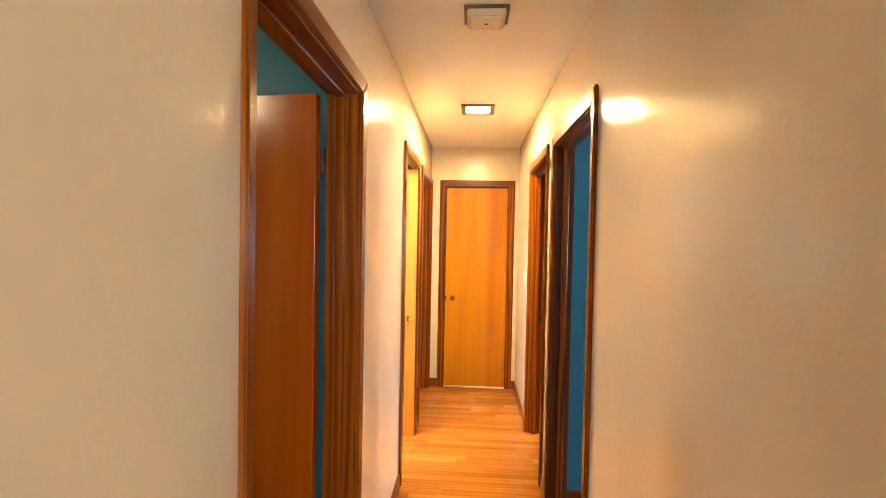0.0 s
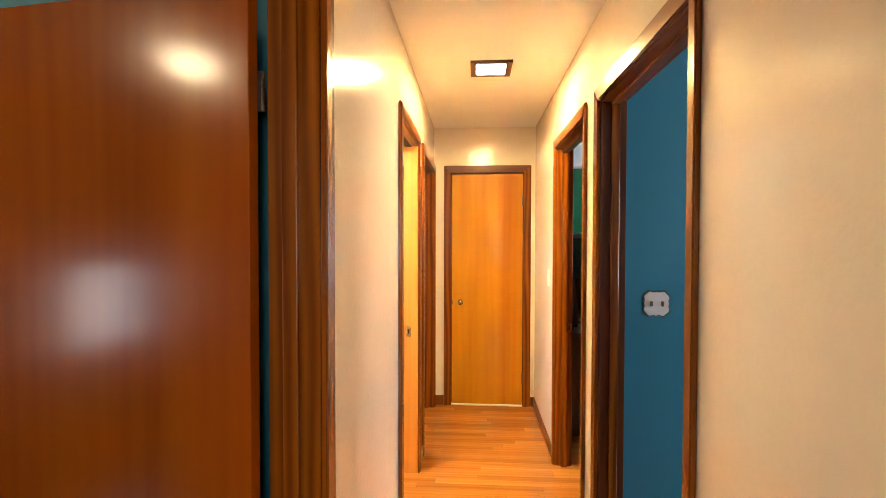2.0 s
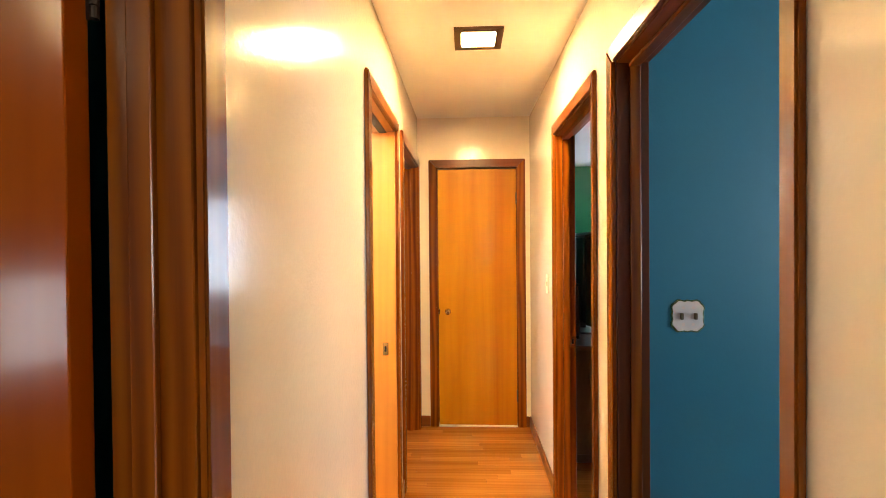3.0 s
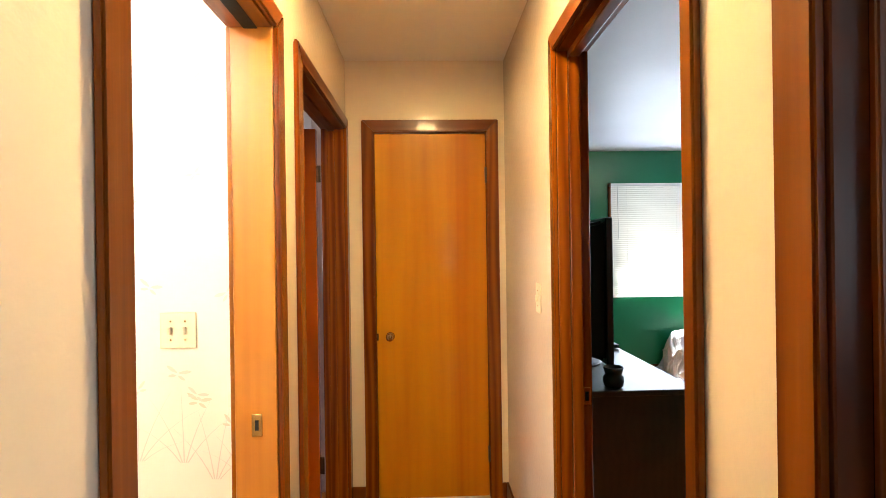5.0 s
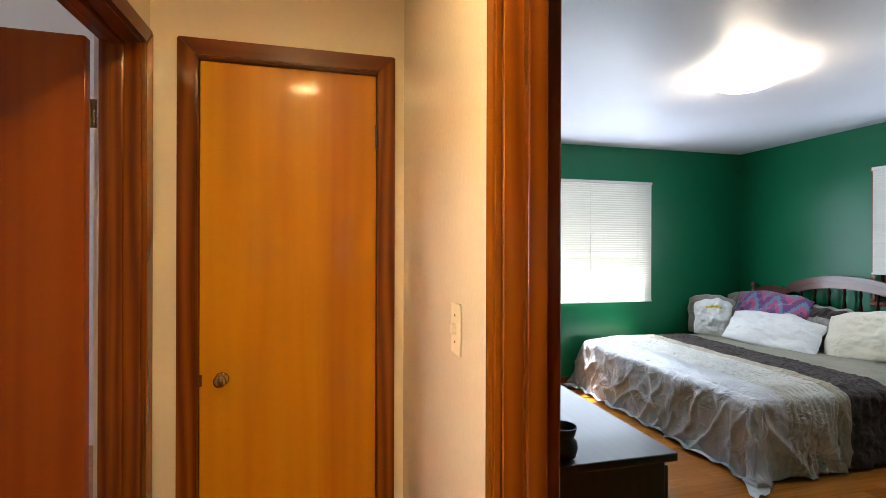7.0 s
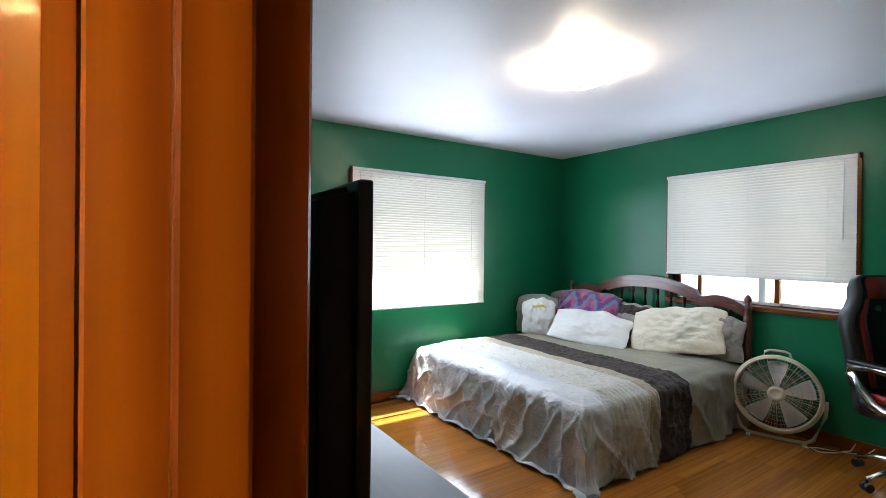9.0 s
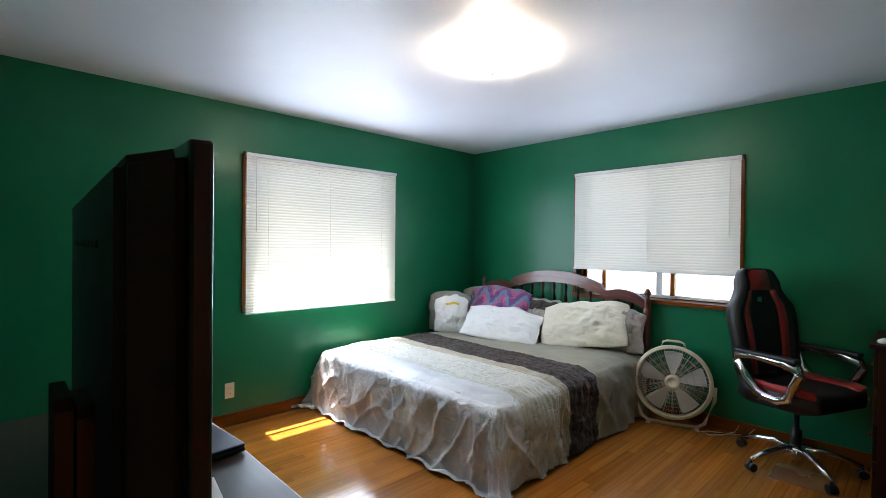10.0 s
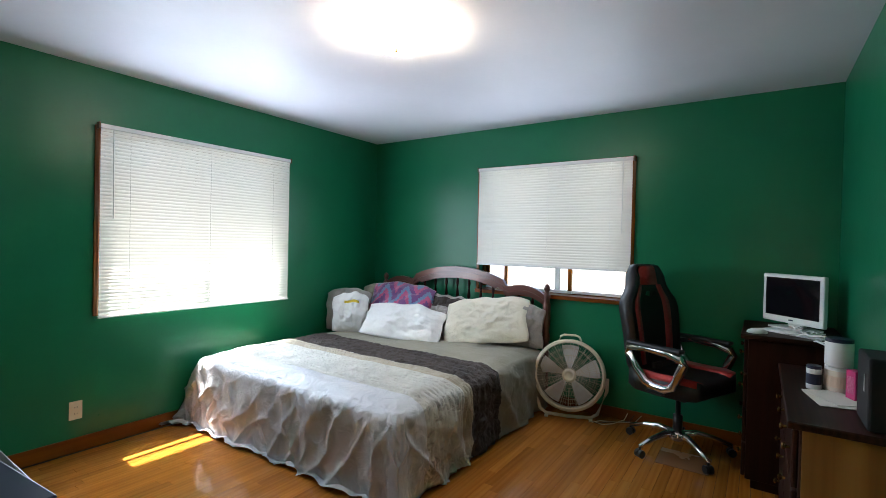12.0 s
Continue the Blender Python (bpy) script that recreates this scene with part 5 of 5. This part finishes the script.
part("tag", soft_box(-0.03, -0.02, 0.0595, 0.0615, 0.12, 0.18, 0.0005, 1), WHITE, bag, "small white clip")

# ---- things on the television dresser ----
for x, h in ((0.668, 0.40), (0.692, 0.385)):
    sp = thing("game_console", "slim black upright device behind the television", "console", (x, 4.12, DZ), "slim devices behind the television")
    part("shell", soft_box(-0.010, 0.010, -0.05, 0.05, 0.0, h, 0.003, 2), MATTE, sp)
    part("seam", soft_box(-0.0105, 0.0105, -0.0515, -0.0495, 0.02, h - 0.02, 0.0005, 1), BLACK, sp)
rb = thing("router", "small dark box with folded papers on dresser", "router", pose(0.615, 4.02, DZ, 0, 0, 4))
part("body", soft_box(-0.03, 0.03, -0.06, 0.06, 0.0, 0.19, 0.006, 2), MATTE, rb)
part("aerial", tube(bmesh.new(), [(0.02, 0.05, 0.185), (0.022, 0.052, 0.27)], 0.005, 8), BLACK, rb)
bx = thing("laptop", "closed black laptop on dresser beside television", "laptop", pose(1.015, 4.80, DZ, 0, 0, 5))
part("base", soft_box(-0.10, 0.10, -0.17, 0.17, 0.003, 0.017, 0.005, 2), BLACK, bx)
part("lid", soft_box(-0.10, 0.10, -0.17, 0.17, 0.0175, 0.026, 0.004, 2), NAVY, bx)
for sx in (-0.08, 0.08):
    for sy in (-0.14, 0.14):
        part("rubber_foot", lathe([(0.006, 0.0), (0.006, 0.004)], 10, Matrix.Translation((sx, sy, 0))), MATTE, bx)
nb = thing("notebook", "thin white notebook on dresser", "notebook", pose(0.955, 4.47, DZ, 0, 0, -8))
part("pages", soft_box(-0.04, 0.04, -0.06, 0.06, 0.001, 0.009, 0.001, 1), PAPERWHITE, nb)
part("cover", soft_box(-0.042, 0.042, -0.062, 0.062, 0.0092, 0.011, 0.0006, 1), WHITE, nb)
# black foot of the television, turned in the shape of a small cup
tv_foot = lathe([(0.030, 0.0), (0.040, 0.006), (0.046, 0.028), (0.043, 0.046), (0.034, 0.056), (0.038, 0.066), (0.044, 0.088), (0.040, 0.089), (0.033, 0.070), (0.004, 0.068)], 26, Matrix.Translation((0.79, 3.893, DZ)))
tagged(link("black_tv_foot", tv_foot, BLACK, True), "small black foot of the television at its near edge", "bowl")
for k in range(3):
    pts = [(0.62 + 0.02 * k, 4.08 + 0.02 * k, DZ + 0.005), (0.66 + 0.03 * k, 4.12, DZ + 0.05 + 0.03 * k), (0.70, 4.16 + 0.03 * k, DZ + 0.02), (0.74, 4.25, DZ + 0.22)]
    tagged(link("cable", tube(bmesh.new(), pts, 0.0035, 6), MATTE, True), "black cable behind the television", "cable", "cables behind the television")

# cords on the floor between fan and chair
for k, c in enumerate((IVORY, MATTE, IVORY)):
    pts = [(BX - 0.03, 4.22 - 0.05 * k, 0.07), (BX - 0.05, 4.24 - 0.04 * k, 0.02), (BX - 0.09, 4.28, 0.005), (4.47, 4.30 + 0.05 * k, 0.005), (4.40, 4.36 + 0.04 * k, 0.005), (4.42, 4.45, 0.006)]
    tagged(link("cable", tube(bmesh.new(), pts, 0.003, 6), c, True), "thin power cord lying on floor", "cable", "cords by the fan")
mat_ = soft_box(3.98, 4.25, 3.62, 3.92, 0.0008, 0.003, 0.0005, 1)
tagged(link("floor_mat", mat_, SCREENCLEAR), "clear plastic floor mat under chair", "floor mat")

# ---- print on the bathroom wallpaper ----
PX, PY = -2.4, 3.3985
bwall = bpy.data.objects["wall_bathroom_north"]
rp = random.Random(11)


def butterfly(x, z, s, m):
    """Four separate wings, printed with a tilt of their own."""
    bm = bmesh.new()
    turn = rp.uniform(-0.7, 0.7)
    depth = PY - rp.uniform(0.0, 0.0012)
    for sx in (-1, 1):
        for lift, rw, rh, sweep_ in ((0.38, 0.62, 0.30, 0.35), (-0.34, 0.42, 0.24, -0.3)):
            pts = []
            for k in range(14):
                a = 6.28319 * k / 14
                u = 0.06 + rw * (1 + math.cos(a)) * (0.88 + 0.12 * math.cos(3 * a))
                w = lift * (0.35 + 0.65 * u) + rh * math.sin(a) * (0.35 + 0.65 * u / (2 * rw)) + sweep_ * 0.3 * u
                px, pz = sx * u * s, w * s
                pts.append(bm.verts.new((x + px * math.cos(turn) - pz * math.sin(turn), depth, z + px * math.sin(turn) + pz * math.cos(turn))))
            bm.faces.new(pts)
    part("printed_butterfly", bm, m, bwall)


def stalk(x, z, s, lean):
    bm = bmesh.new()
    deep = rp.uniform(0.0, 0.001)
    for i in range(5):
        a = lean + (i - 2) * 0.28
        ln = s * (0.7 + 0.3 * rp.random())
        pts = []
        for k in range(7):
            t = k / 6
            pts.append((x + 0.006 * (i - 2) + math.sin(a + 0.5 * a * t) * ln * t, z + math.cos(a + 0.5 * a * t) * ln * t))
        l = [bm.verts.new((px - 0.0022 * (1 - k / 7), PY - deep - 0.0002 * i, pz)) for k, (px, pz) in enumerate(pts)]
        r = [bm.verts.new((px + 0.0022 * (1 - k / 7), PY - deep - 0.0002 * i, pz)) for k, (px, pz) in enumerate(pts)]
        for k in range(6):
            bm.faces.new((l[k], r[k], r[k + 1], l[k + 1]))
    part("printed_grass", bm, PRINT2, bwall)


for i in range(9):
    for j in range(5):
        x, z = -0.64 - 0.17 * i + rp.uniform(-0.04, 0.04), 0.45 + 0.38 * j + rp.uniform(-0.08, 0.08)
        butterfly(x, z, rp.uniform(0.022, 0.034), PRINT if rp.random() < 0.6 else PAPERTAN)
for i in range(14):
    stalk(-0.64 - 0.10 * i + rp.uniform(-0.03, 0.03), 0.69 + rp.uniform(-0.04, 0.04), rp.uniform(0.16, 0.26), rp.uniform(-0.3, 0.3))
for x, z, q in ((-0.835, 1.0, 0.032), (-0.775, 0.93, 0.028), (-0.96, 0.95, 0.026), (-0.92, 1.28, 0.03)):
    butterfly(x, z, q, PRINT)

# ---- floor strips ----
PW = 0.0572
lengths = (0.45, 0.6, 0.75, 0.9, 1.1, 1.35)
plank_mesh = {}
for ln in lengths:
    bm = soft_box(0, ln - 0.0004, 0, PW - 0.0004, -0.0115, 0.0, 0.0004, 1)
    bmesh.ops.recalc_face_normals(bm, faces=bm.faces[:])
    me = bpy.data.meshes.new("plank")
    bm.to_mesh(me)
    bm.free()
    me.materials.append(OAK)
    plank_mesh[ln] = me
rng = random.Random(5)
verts, faces, singles = [], [], 0
for k in range(int((BY + 4.2) / PW)):
    y = -4.2 + k * PW
    x = -3.85 - rng.random() * 0.8
    while x < BX:
        ln = rng.choice(lengths)
        x1 = x + ln
        hall = x1 > XL2 and x < XR2 and 0.9 < y < 4.4
        room = XR2 <= x1 and 3.3 < y < 6.9 and x < 3.2 and x1 > 1.0
        if (hall or (room and y < 6.6)) and singles < 296:
            p = new("plank", plank_mesh[ln])
            p.location = (x, y, 0)
            p.parent = floor
            singles += 1
        elif x1 > -3.8:
            a, b, c, d = max(x, -3.85), min(x1, BX) - 0.0004, y, y + PW - 0.0004
            i = len(verts)
            verts += [(a, c, -0.0115), (b, c, -0.0115), (b, d, -0.0115), (a, d, -0.0115), (a + 0.0007, c + 0.0007, 0), (b - 0.0007, c + 0.0007, 0), (b - 0.0007, d - 0.0007, 0), (a + 0.0007, d - 0.0007, 0)]
            faces += [(i + 4, i + 5, i + 6, i + 7), (i, i + 1, i + 5, i + 4), (i + 1, i + 2, i + 6, i + 5), (i + 2, i + 3, i + 7, i + 6), (i + 3, i, i + 4, i + 7)]
        x = x1
me = bpy.data.meshes.new("plank_field")
me.from_pydata(verts, [], faces)
me.materials.append(OAK_FIELD)
pf = new("plank_field", me)
pf.parent = floor
tagged(pf, kind="stuff")
